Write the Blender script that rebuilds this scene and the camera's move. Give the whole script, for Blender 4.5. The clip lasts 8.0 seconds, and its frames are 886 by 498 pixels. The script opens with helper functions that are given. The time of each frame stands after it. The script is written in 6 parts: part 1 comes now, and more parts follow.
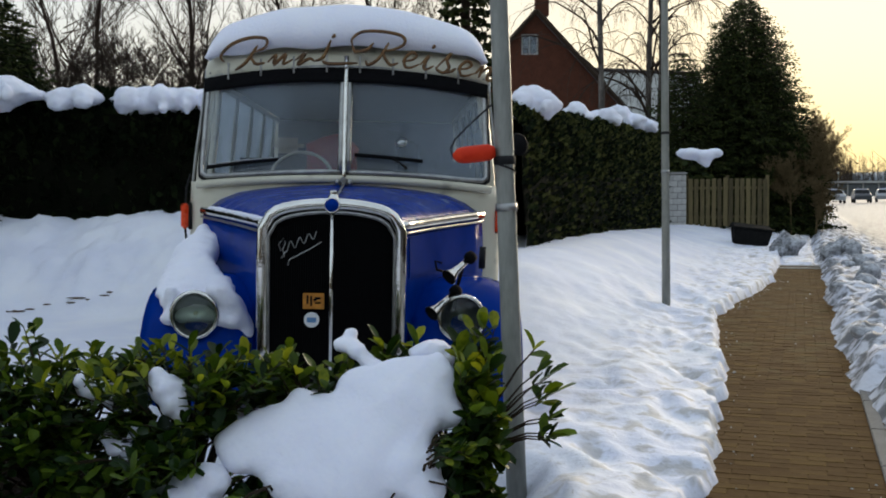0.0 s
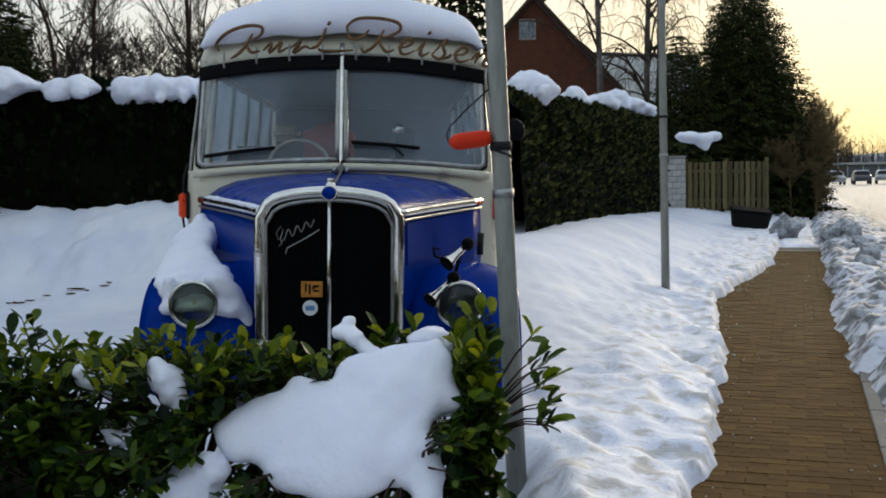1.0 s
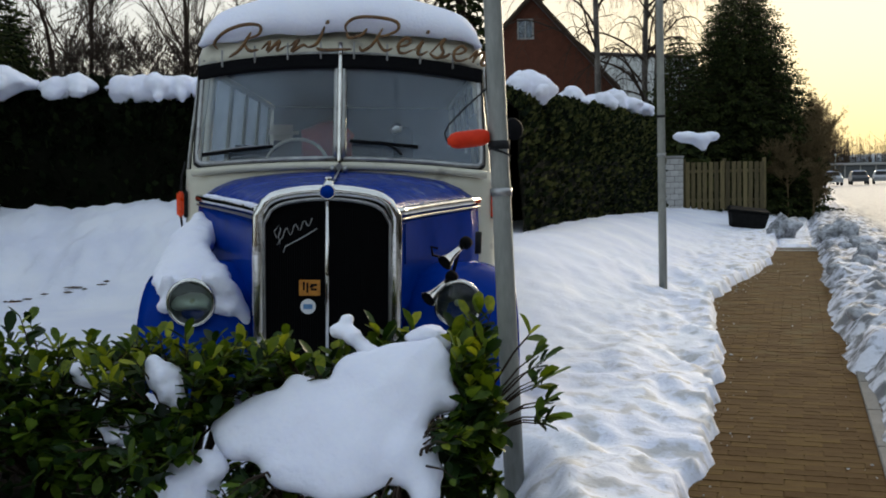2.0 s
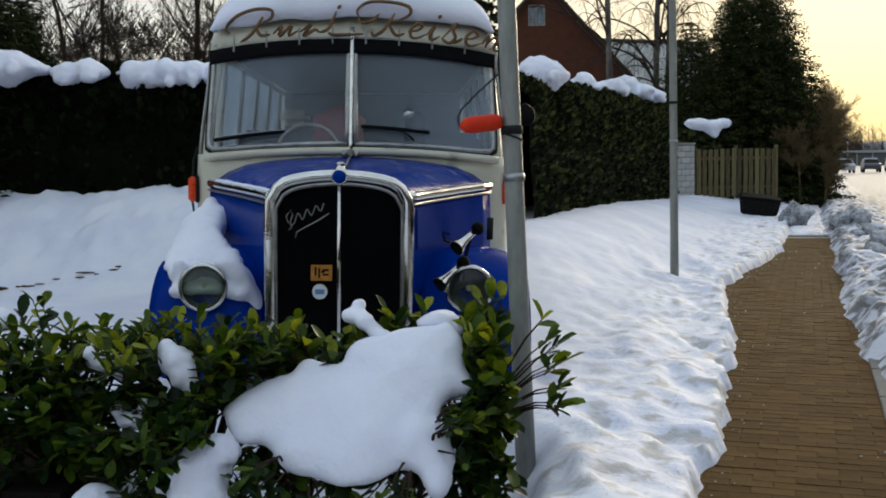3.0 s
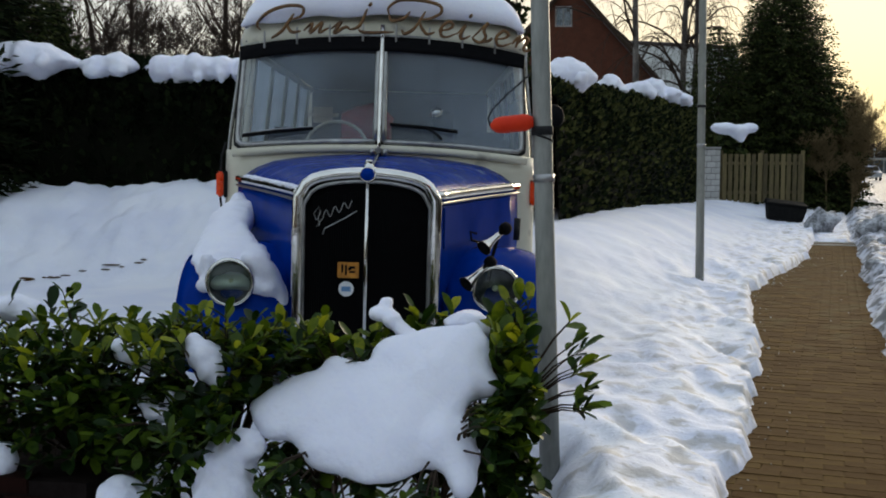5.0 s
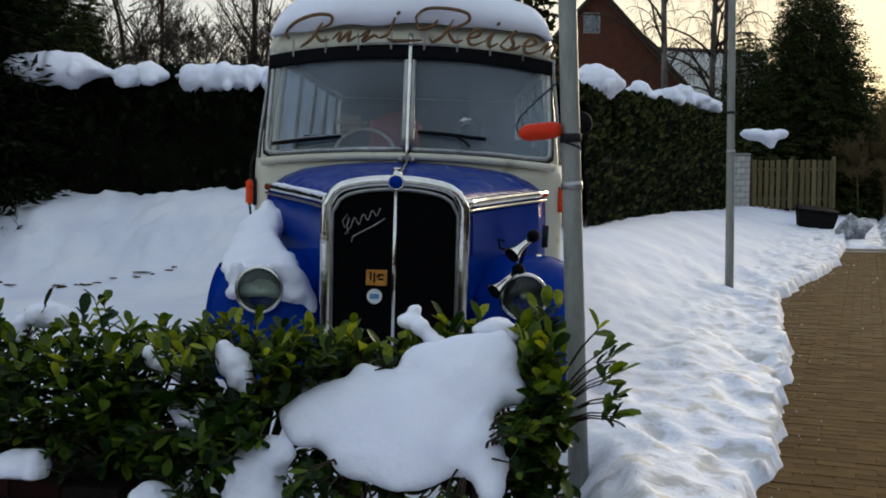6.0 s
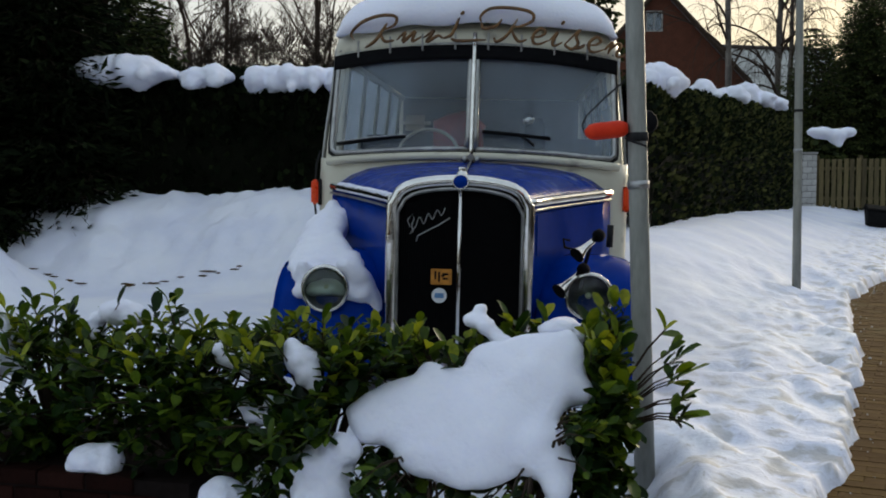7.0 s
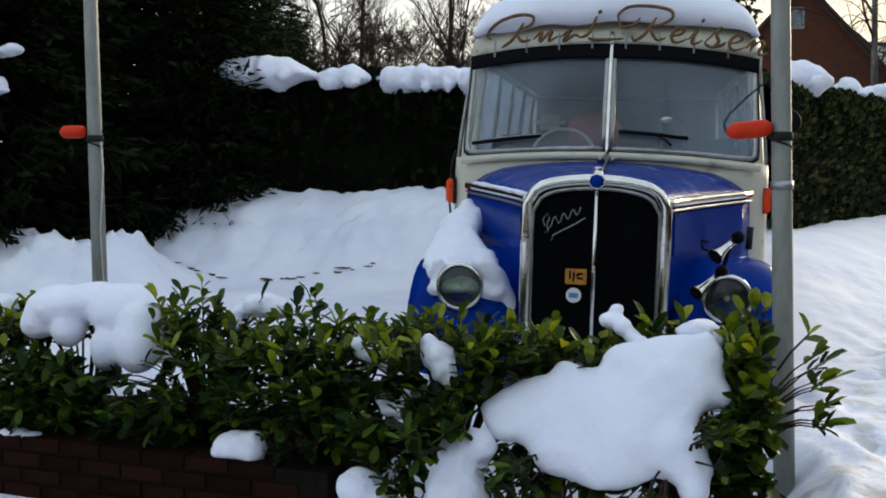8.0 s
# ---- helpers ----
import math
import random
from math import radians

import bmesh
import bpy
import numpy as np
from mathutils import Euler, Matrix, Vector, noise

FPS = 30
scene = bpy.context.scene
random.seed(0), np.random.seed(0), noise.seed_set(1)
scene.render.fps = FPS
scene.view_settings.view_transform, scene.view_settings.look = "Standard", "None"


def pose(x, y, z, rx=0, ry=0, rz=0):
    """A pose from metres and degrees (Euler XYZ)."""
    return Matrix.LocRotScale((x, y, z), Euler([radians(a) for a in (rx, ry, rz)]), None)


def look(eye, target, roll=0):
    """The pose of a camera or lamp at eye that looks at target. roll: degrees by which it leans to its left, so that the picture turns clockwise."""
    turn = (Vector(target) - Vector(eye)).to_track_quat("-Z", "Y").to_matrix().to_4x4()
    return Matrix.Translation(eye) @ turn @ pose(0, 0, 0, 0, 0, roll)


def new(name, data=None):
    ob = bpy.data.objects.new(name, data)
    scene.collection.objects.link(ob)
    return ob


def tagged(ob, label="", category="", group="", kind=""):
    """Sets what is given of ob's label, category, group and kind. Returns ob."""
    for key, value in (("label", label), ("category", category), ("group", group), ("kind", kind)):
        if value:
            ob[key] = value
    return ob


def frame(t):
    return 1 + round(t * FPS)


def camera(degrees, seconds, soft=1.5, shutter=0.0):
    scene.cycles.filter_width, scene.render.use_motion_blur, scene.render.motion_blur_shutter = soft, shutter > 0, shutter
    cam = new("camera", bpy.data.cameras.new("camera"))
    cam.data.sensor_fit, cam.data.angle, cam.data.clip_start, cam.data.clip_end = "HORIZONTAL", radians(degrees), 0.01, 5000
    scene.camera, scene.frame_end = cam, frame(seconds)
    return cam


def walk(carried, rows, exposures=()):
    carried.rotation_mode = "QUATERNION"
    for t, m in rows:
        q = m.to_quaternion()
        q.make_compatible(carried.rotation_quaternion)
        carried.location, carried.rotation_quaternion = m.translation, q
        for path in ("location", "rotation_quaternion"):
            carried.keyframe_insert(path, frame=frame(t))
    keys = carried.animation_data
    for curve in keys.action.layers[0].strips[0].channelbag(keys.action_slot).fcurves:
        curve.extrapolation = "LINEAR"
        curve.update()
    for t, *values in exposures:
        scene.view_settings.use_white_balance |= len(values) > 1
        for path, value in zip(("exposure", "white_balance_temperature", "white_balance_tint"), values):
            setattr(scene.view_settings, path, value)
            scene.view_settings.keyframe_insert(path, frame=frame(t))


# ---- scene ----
cam = camera(45, 8.0, soft=1.9)
PATH = [
    (0.0, pose(0.000, -0.000, 1.600, 86.95, 0.50, -0.03)),
    (0.5, pose(0.006, 0.007, 1.596, 86.26, 0.70, -0.03)),
    (1.0, pose(0.016, 0.000, 1.601, 86.22, 1.17, -0.05)),
    (2.5, pose(0.009, -0.004, 1.591, 86.16, 1.03, -0.21)),
    (3.0, pose(0.002, 0.006, 1.587, 85.51, 0.95, 0.37)),
    (3.5, pose(-0.004, 0.012, 1.587, 85.10, 0.39, 0.61)),
    (4.0, pose(-0.021, 0.016, 1.588, 85.22, 0.06, 0.94)),
    (4.5, pose(-0.032, 0.018, 1.584, 85.30, -0.09, 1.30)),
    (6.0, pose(-0.033, 0.009, 1.589, 85.87, 0.04, 3.09)),
    (6.5, pose(-0.048, 0.006, 1.587, 85.82, 0.19, 4.68)),
    (7.0, pose(-0.061, -0.006, 1.586, 85.88, 0.19, 6.29)),
    (7.5, pose(-0.085, -0.053, 1.588, 85.79, -0.05, 9.35)),
    (8.0, pose(-0.095, -0.043, 1.580, 85.89, -0.14, 13.19)),
]
walk(cam, PATH, exposures=[(0.0, 1.74, 6350, 10), (4.5, 1.70, 6400, 10), (7.0, 1.63, 6350, 10), (7.5, 1.67, 6350, 10), (8.0, 1.96, 6350, 10)])

# ---- world, sun ----
SUN_AZ, SUN_EL = 24.0, 9.0      # bearing to the right of +y, height
world = bpy.data.worlds.new("winter_sky")
scene.world = world
world.use_nodes = True
wn = world.node_tree
wn.nodes.clear()
w_out = wn.nodes.new("ShaderNodeOutputWorld")
w_bg = wn.nodes.new("ShaderNodeBackground")
w_sky = wn.nodes.new("ShaderNodeTexSky")
w_sky.sky_type = "NISHITA"
w_sky.sun_disc = False
w_sky.sun_elevation = radians(SUN_EL)
w_sky.sun_rotation = radians(SUN_AZ)
w_sky.air_density, w_sky.dust_density, w_sky.ozone_density = 1.4, 3.5, 1.0
w_bg.inputs["Strength"].default_value = 0.10
# thin high haze evens out the sky
w_even = wn.nodes.new("ShaderNodeGamma")
w_even.inputs["Gamma"].default_value = 0.30
wn.links.new(w_sky.outputs[0], w_even.inputs["Color"])
w_sat = wn.nodes.new("ShaderNodeHueSaturation")
w_sat.inputs["Saturation"].default_value = 1.8
wn.links.new(w_even.outputs[0], w_sat.inputs["Color"])
wn.links.new(w_sat.outputs[0], w_bg.inputs["Color"])
w_veil = wn.nodes.new("ShaderNodeBackground")
w_veil.inputs["Color"].default_value = (0.77, 0.88, 1.04, 1)
w_veil.inputs["Strength"].default_value = 0.13
w_add = wn.nodes.new("ShaderNodeAddShader")
wn.links.new(w_bg.outputs[0], w_add.inputs[0])
wn.links.new(w_veil.outputs[0], w_add.inputs[1])
wn.links.new(w_add.outputs[0], w_out.inputs["Surface"])

sun_data = bpy.data.lights.new("sun", "SUN")
sun_data.energy, sun_data.angle, sun_data.color = 0.9, radians(20), (1.0, 0.84, 0.60)
sun = new("sun", sun_data)
a, e = radians(SUN_AZ), radians(SUN_EL)
sun.matrix_world = look((0, 0, 30), Vector((0, 0, 30)) - Vector((math.sin(a) * math.cos(e), math.cos(a) * math.cos(e), math.sin(e))))


# ---- materials ----
def material(name, stops, scale=6.0, rough=0.6, metal=0.0, bump=0.0, bump_scale=40.0, detail=6.0, rough_var=0.1, random=0.0, island=False, spec=0.5, dirt=None, stretch=(1, 1, 1), coat=0.0, sss=0.0, through_light=None):
    """A procedural material: broad and fine noise through a colour ramp, with relief and uneven gloss."""
    m = bpy.data.materials.new(name)
    m.use_nodes = True
    nt = m.node_tree
    n, link = nt.nodes, nt.links.new
    b = n["Principled BSDF"]
    geo = n.new("ShaderNodeTexCoord")
    mp = n.new("ShaderNodeMapping")
    mp.inputs["Scale"].default_value = stretch
    link(geo.outputs["Object"], mp.inputs["Vector"])
    n1 = n.new("ShaderNodeTexNoise")
    n1.inputs["Scale"].default_value, n1.inputs["Detail"].default_value = scale, detail
    n2 = n.new("ShaderNodeTexNoise")
    n2.inputs["Scale"].default_value, n2.inputs["Detail"].default_value = bump_scale, 4.0
    for q in (n1, n2):
        link(mp.outputs[0], q.inputs["Vector"])
    mixf = n.new("ShaderNodeMath")
    mixf.operation = "MULTIPLY_ADD"
    mixf.inputs[1].default_value = 0.35
    link(n2.outputs["Fac"], mixf.inputs[0])
    m2 = n.new("ShaderNodeMath")
    m2.operation = "MULTIPLY"
    m2.inputs[1].default_value = 0.65
    link(n1.outputs["Fac"], m2.inputs[0])
    link(m2.outputs[0], mixf.inputs[2])
    fac = mixf.outputs[0]
    if random:
        src = n.new("ShaderNodeNewGeometry").outputs["Random Per Island"] if island else n.new("ShaderNodeObjectInfo").outputs["Random"]
        add = n.new("ShaderNodeMath")
        add.operation = "MULTIPLY_ADD"
        add.inputs[1].default_value = random
        link(src, add.inputs[0])
        sub = n.new("ShaderNodeMath")
        sub.operation = "SUBTRACT"
        sub.inputs[1].default_value = random / 2
        link(fac, sub.inputs[0])
        link(sub.outputs[0], add.inputs[2])
        fac = add.outputs[0]
    ramp = n.new("ShaderNodeValToRGB")
    el = ramp.color_ramp.elements
    while len(el) < len(stops):
        el.new(0.5)
    for k, (p, c) in enumerate(stops):
        el[k].position, el[k].color = p, (*c, 1)
    link(fac, ramp.inputs[0])
    col = ramp.outputs[0]
    if dirt:
        n3 = n.new("ShaderNodeTexNoise")
        n3.inputs["Scale"].default_value, n3.inputs["Detail"].default_value = dirt[1], 8.0
        link(geo.outputs["Object"], n3.inputs["Vector"])
        r3 = n.new("ShaderNodeValToRGB")
        r3.color_ramp.elements[0].position, r3.color_ramp.elements[1].position = dirt[2], dirt[2] + 0.12
        link(n3.outputs["Fac"], r3.inputs[0])
        mx = n.new("ShaderNodeMixRGB")
        mx.inputs[2].default_value = (*dirt[0], 1)
        link(r3.outputs[0], mx.inputs[0])
        link(col, mx.inputs[1])
        col = mx.outputs[0]
    link(col, b.inputs["Base Color"])
    rr = n.new("ShaderNodeMapRange")
    rr.inputs["To Min"].default_value, rr.inputs["To Max"].default_value = max(rough - rough_var, 0.02), min(rough + rough_var, 1)
    link(n1.outputs["Fac"], rr.inputs["Value"])
    link(rr.outputs[0], b.inputs["Roughness"])
    b.inputs["Metallic"].default_value = metal
    b.inputs["Specular IOR Level"].default_value = spec
    b.inputs["Coat Weight"].default_value = coat
    if through_light:
        # light passing through a thin leaf: share and tint
        tl = n.new("ShaderNodeBsdfTranslucent")
        tint = n.new("ShaderNodeMixRGB")
        tint.blend_type = "MULTIPLY"
        tint.inputs[0].default_value = 1.0
        tint.inputs[2].default_value = (*through_light[1], 1)
        link(col, tint.inputs[1])
        link(tint.outputs[0], tl.inputs["Color"])
        ms = n.new("ShaderNodeMixShader")
        ms.inputs[0].default_value = through_light[0]
        link(b.outputs[0], ms.inputs[1])
        link(tl.outputs[0], ms.inputs[2])
        link(ms.outputs[0], n["Material Output"].inputs["Surface"])
    if sss:
        b.inputs["Subsurface Weight"].default_value = sss
        b.inputs["Subsurface Radius"].default_value = (0.05, 0.06, 0.08)
        b.inputs["Subsurface Scale"].default_value = 0.3
    if bump:
        bp = n.new("ShaderNodeBump")
        bp.inputs["Strength"].default_value, bp.inputs["Distance"].default_value = 1.0, bump
        link(n2.outputs["Fac"], bp.inputs["Height"])
        link(bp.outputs[0], b.inputs["Normal"])
    return m


def glass_material(name, tint, rough=0.02, film=(0.08, 0.20), daylit=False):
    m = bpy.data.materials.new(name)
    m.use_nodes = True
    nt = m.node_tree
    nt.nodes.clear()
    n, link = nt.nodes, nt.links.new
    out = n.new("ShaderNodeOutputMaterial")
    tr = n.new("ShaderNodeBsdfTransparent")
    tr.inputs[0].default_value = (*tint, 1)
    gl = n.new("ShaderNodeBsdfGlossy")
    gl.inputs["Roughness"].default_value = rough
    fr = n.new("ShaderNodeFresnel")
    fr.inputs[0].default_value = 1.5
    mix = n.new("ShaderNodeMixShader")
    link(fr.outputs[0], mix.inputs[0])
    link(tr.outputs[0], mix.inputs[1])
    link(gl.outputs[0], mix.inputs[2])
    # thin uneven bluish film, standing in for reflected sky and fogging on the glass
    df = n.new("ShaderNodeBsdfTranslucent" if daylit else "ShaderNodeBsdfDiffuse")
    df.inputs[0].default_value = (0.75, 0.80, 0.85, 1) if daylit else (0.40, 0.50, 0.60, 1)
    tc = n.new("ShaderNodeTexCoord")
    no = n.new("ShaderNodeTexNoise")
    no.inputs["Scale"].default_value, no.inputs["Detail"].default_value = 1.7, 7.0
    link(tc.outputs["Object"], no.inputs["Vector"])
    mr = n.new("ShaderNodeMapRange")
    mr.inputs["From Min"].default_value, mr.inputs["From Max"].default_value = 0.3, 0.75
    mr.inputs["To Min"].default_value, mr.inputs["To Max"].default_value = film
    link(no.outputs["Fac"], mr.inputs["Value"])
    mix2 = n.new("ShaderNodeMixShader")
    link(mr.outputs[0], mix2.inputs[0])
    link(mix.outputs[0], mix2.inputs[1])
    link(df.outputs[0], mix2.inputs[2])
    link(mix2.outputs[0], out.inputs[0])
    return m


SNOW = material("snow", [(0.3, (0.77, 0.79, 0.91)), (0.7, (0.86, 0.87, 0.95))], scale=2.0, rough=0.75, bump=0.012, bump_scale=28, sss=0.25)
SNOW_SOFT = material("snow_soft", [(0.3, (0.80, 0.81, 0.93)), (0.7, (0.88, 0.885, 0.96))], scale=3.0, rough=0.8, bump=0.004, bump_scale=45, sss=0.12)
BLUE = material("blue_paint", [(0.3, (0.0008, 0.022, 0.19)), (0.7, (0.0012, 0.033, 0.28))], scale=3, rough=0.20, bump=0.0004, bump_scale=9, spec=0.03, dirt=((0.012, 0.04, 0.20), 5.0, 0.66))
BLUE_FROST = material("frosted_blue_paint", [(0.3, (0.0008, 0.022, 0.19)), (0.7, (0.0012, 0.033, 0.28))], scale=3, rough=0.26, bump=0.0012, bump_scale=30, spec=0.05, dirt=((0.12, 0.16, 0.30), 9.0, 0.60), stretch=(1, 4, 1))
CREAM = material("cream_paint", [(0.3, (0.60, 0.57, 0.44)), (0.7, (0.66, 0.63, 0.51))], scale=4, rough=0.4, bump=0.0005, bump_scale=12, dirt=((0.36, 0.33, 0.26), 6.0, 0.62))
CHROME = material("chrome", [(0.3, (0.58, 0.57, 0.53)), (0.7, (0.82, 0.81, 0.77))], scale=10, rough=0.11, metal=1.0, bump=0.0015, bump_scale=18)
DULL_CHROME = material("dull_chrome", [(0.3, (0.22, 0.22, 0.22)), (0.7, (0.45, 0.45, 0.44))], scale=14, rough=0.35, metal=1.0, bump=0.001, bump_scale=40)
BLACK = material("black_metal", [(0.3, (0.003, 0.003, 0.0035)), (0.7, (0.007, 0.007, 0.008))], scale=20, rough=0.8, spec=0.08, bump=0.001)
RUBBER = material("rubber", [(0.3, (0.012, 0.012, 0.013)), (0.7, (0.03, 0.03, 0.03))], scale=20, rough=0.8, spec=0.15, bump=0.001)
ORANGE = material("orange_plastic", [(0.3, (0.82, 0.055, 0.004)), (0.7, (0.90, 0.085, 0.006))], scale=20, rough=0.3)
RED_PLASTIC = material("orange_red_plastic", [(0.3, (0.58, 0.025, 0.005)), (0.7, (0.72, 0.045, 0.008))], scale=12, rough=0.55, spec=0.2, bump=0.001)
GALV = material("galvanised_steel", [(0.3, (0.18, 0.185, 0.165)), (0.5, (0.25, 0.255, 0.230)), (0.7, (0.33, 0.33, 0.295))], scale=12, rough=0.55, metal=0.2, bump=0.0008, bump_scale=60, stretch=(1, 1, 0.25))
GLASS = glass_material("window_glass", (0.84, 0.88, 0.91), 0.02, (0.05, 0.40))
# translucent panes, brightened in place of daylight seen through the side windows
DAYLIT_GLASS = glass_material("daylit_glass", (0.80, 0.85, 0.88), 0.05, (0.30, 0.55), daylit=True)
LENS = glass_material("lamp_glass", (0.70, 0.78, 0.66), 0.08, (0.01, 0.06))
GOLD = material("rusty_gold_letters", [(0.3, (0.05, 0.024, 0.010)), (0.55, (0.17, 0.085, 0.028)), (0.75, (0.32, 0.19, 0.07))], scale=14, rough=0.55, metal=0.3, bump=0.002)
# light is put into the leaf colours: dark shaded leaves, paler lit young tips
SHADED_LEAF = [(0.22, (0.004, 0.012, 0.002)), (0.5, (0.011, 0.030, 0.004)), (0.80, (0.080, 0.125, 0.012))]
LEAF = material("laurel_leaf", SHADED_LEAF, scale=3, rough=0.45, spec=0.16, bump=0.001, random=0.55, island=True, through_light=(0.25, (2.2, 2.0, 0.8)))
LEAF_ONE = material("laurel_leaf_single", SHADED_LEAF, scale=3, rough=0.45, spec=0.16, bump=0.001, random=0.55, through_light=(0.25, (2.2, 2.0, 0.8)))
LEAF_LIT_YOUNG = material("lit_young_laurel_leaf", [(0.22, (0.024, 0.052, 0.005)), (0.5, (0.070, 0.108, 0.008)), (0.80, (0.280, 0.310, 0.024))], scale=3, rough=0.42, spec=0.2, bump=0.001, random=0.55, island=True, through_light=(0.35, (1.8, 1.6, 0.6)))
BRUSH = material("brown_brushwood", [(0.3, (0.080, 0.056, 0.028)), (0.7, (0.200, 0.145, 0.070))], scale=15, rough=0.9, spec=0.1, bump=0.003)
TWIG = material("twig_bark", [(0.3, (0.020, 0.013, 0.009)), (0.7, (0.060, 0.042, 0.028))], scale=15, rough=0.9, spec=0.1, bump=0.003)
BARK = material("dark_bark", [(0.3, (0.020, 0.014, 0.010)), (0.7, (0.060, 0.042, 0.030))], scale=6, rough=0.9, spec=0.1, bump=0.01, bump_scale=20)
BIRCH = material("birch_bark", [(0.42, (0.04, 0.032, 0.027)), (0.55, (0.11, 0.095, 0.08)), (0.72, (0.30, 0.27, 0.23))], scale=3, rough=0.8, bump=0.005, stretch=(1, 1, 0.5))
NEEDLE = material("conifer_needles", [(0.25, (0.010, 0.014, 0.005)), (0.5, (0.024, 0.034, 0.010)), (0.75, (0.060, 0.070, 0.018))], scale=2, rough=0.85, spec=0.08, random=0.5, island=True)
THUJA = material("hedge_foliage", [(0.30, (0.004, 0.007, 0.003)), (0.52, (0.018, 0.026, 0.008)), (0.76, (0.105, 0.105, 0.032))], scale=2, rough=0.85, spec=0.08, random=0.5, island=True)
# hedge foliage at reduced albedo for the shaded left hedge; spruces reuse it
SHADED_FOLIAGE = material("shaded_foliage", [(0.25, (0.003, 0.005, 0.002)), (0.5, (0.006, 0.010, 0.004)), (0.75, (0.016, 0.022, 0.008))], scale=2, rough=0.9, spec=0.04, random=0.5, island=True)
# near-black skin that stands in for the shade inside a hedge
HEDGE_INNER_SHADE = material("hedge_inner_shade", [(0.3, (0.003, 0.004, 0.002)), (0.7, (0.007, 0.008, 0.004))], scale=8, rough=0.95, spec=0.05, bump=0.03, bump_scale=14)
# brick darkened well below its own colour because the gable is backlit
BACKLIT_BRICK = material("backlit_house_brick", [(0.3, (0.055, 0.019, 0.011)), (0.7, (0.095, 0.036, 0.021))], scale=3, rough=0.9, spec=0.15, bump=0.01, bump_scale=12, random=0.3)
# planter brick and mortar colours carry the deep shade under the laurels
SHADED_PLANTER = material("shaded_planter_brick", [(0.3, (0.010, 0.0035, 0.0025)), (0.7, (0.021, 0.0075, 0.0055))], scale=9, rough=0.9, spec=0.04, bump=0.004, bump_scale=60, random=0.4)
SHADED_MORTAR = material("mortar", [(0.3, (0.007, 0.005, 0.004)), (0.7, (0.014, 0.010, 0.009))], scale=20, rough=0.95, spec=0.04, bump=0.003)
PAVER = material("paving_brick", [(0.25, (0.075, 0.038, 0.012)), (0.5, (0.100, 0.055, 0.020)), (0.75, (0.140, 0.084, 0.024))], scale=7, rough=0.95, rough_var=0.03, spec=0.05, bump=0.004, bump_scale=70, random=0.3, dirt=((0.118, 0.080, 0.034), 2.5, 0.52))
PAVER_FAR = material("paving_brick_far", [(0.25, (0.075, 0.038, 0.012)), (0.5, (0.100, 0.055, 0.020)), (0.75, (0.140, 0.084, 0.024))], scale=7, rough=0.95, rough_var=0.03, spec=0.05, bump=0.004, bump_scale=70, random=0.3, dirt=((0.118, 0.080, 0.034), 2.5, 0.52), island=True)
JOINT = material("paving_joint", [(0.3, (0.066, 0.037, 0.015)), (0.7, (0.090, 0.052, 0.023))], scale=20, rough=0.95, rough_var=0.03, spec=0.05, bump=0.004)
CONCRETE = material("concrete", [(0.3, (0.30, 0.29, 0.27)), (0.7, (0.44, 0.43, 0.40))], scale=5, rough=0.9, bump=0.004, dirt=((0.18, 0.17, 0.15), 7.0, 0.6))
WOOD = material("weathered_fence_wood", [(0.3, (0.060, 0.046, 0.018)), (0.7, (0.17, 0.132, 0.056))], scale=5, rough=0.85, bump=0.004, stretch=(6, 6, 0.6), random=0.4)
ROOF_TILE = material("dark_roof_tile", [(0.3, (0.035, 0.030, 0.030)), (0.7, (0.08, 0.065, 0.06))], scale=4, rough=0.8, bump=0.02, bump_scale=10)
DARK_PLASTIC = material("dark_plastic", [(0.3, (0.008, 0.008, 0.008)), (0.7, (0.018, 0.018, 0.017))], scale=10, rough=0.8, spec=0.03)
RED_CLOTH = material("red_cloth", [(0.3, (0.22, 0.012, 0.015)), (0.7, (0.36, 0.03, 0.03))], scale=10, rough=0.9, bump=0.006)
SEAT_CLOTH = material("grey_seat_cloth", [(0.3, (0.07, 0.075, 0.09)), (0.7, (0.12, 0.125, 0.14))], scale=8, rough=0.9, bump=0.004)
IVORY = material("ivory_plastic", [(0.3, (0.52, 0.49, 0.42)), (0.7, (0.66, 0.63, 0.55))], scale=8, rough=0.45)
WHITE = material("white_paint", [(0.3, (0.66, 0.67, 0.68)), (0.7, (0.8, 0.8, 0.8))], scale=6, rough=0.5)


# ---- mesh helpers ----
def part(name, bm, mat, parent=None, label="", smooth=False, m=None):
    """One mesh object, linked under its parent."""
    me = bpy.data.meshes.new(name)
    bmesh.ops.recalc_face_normals(bm, faces=bm.faces)
    bm.to_mesh(me)
    bm.free()
    if smooth:
        me.shade_smooth()
    me.materials.append(mat)
    ob = new(name, me)
    if parent is not None:
        ob.parent = parent
    if m is not None:
        ob.matrix_basis = m
    if label:
        ob["label"] = label
    return ob


def thing(name, label, category, m=None, group="", kind=""):
    ob = new(name)
    ob.empty_display_size = 0.1
    if m is not None:
        ob.matrix_world = m
    return tagged(ob, label, category, group, kind)


def bevelled(bm, width, seg=2):
    bmesh.ops.bevel(bm, geom=list(bm.edges), offset=width, segments=seg, affect="EDGES", clamp_overlap=True)
    return bm


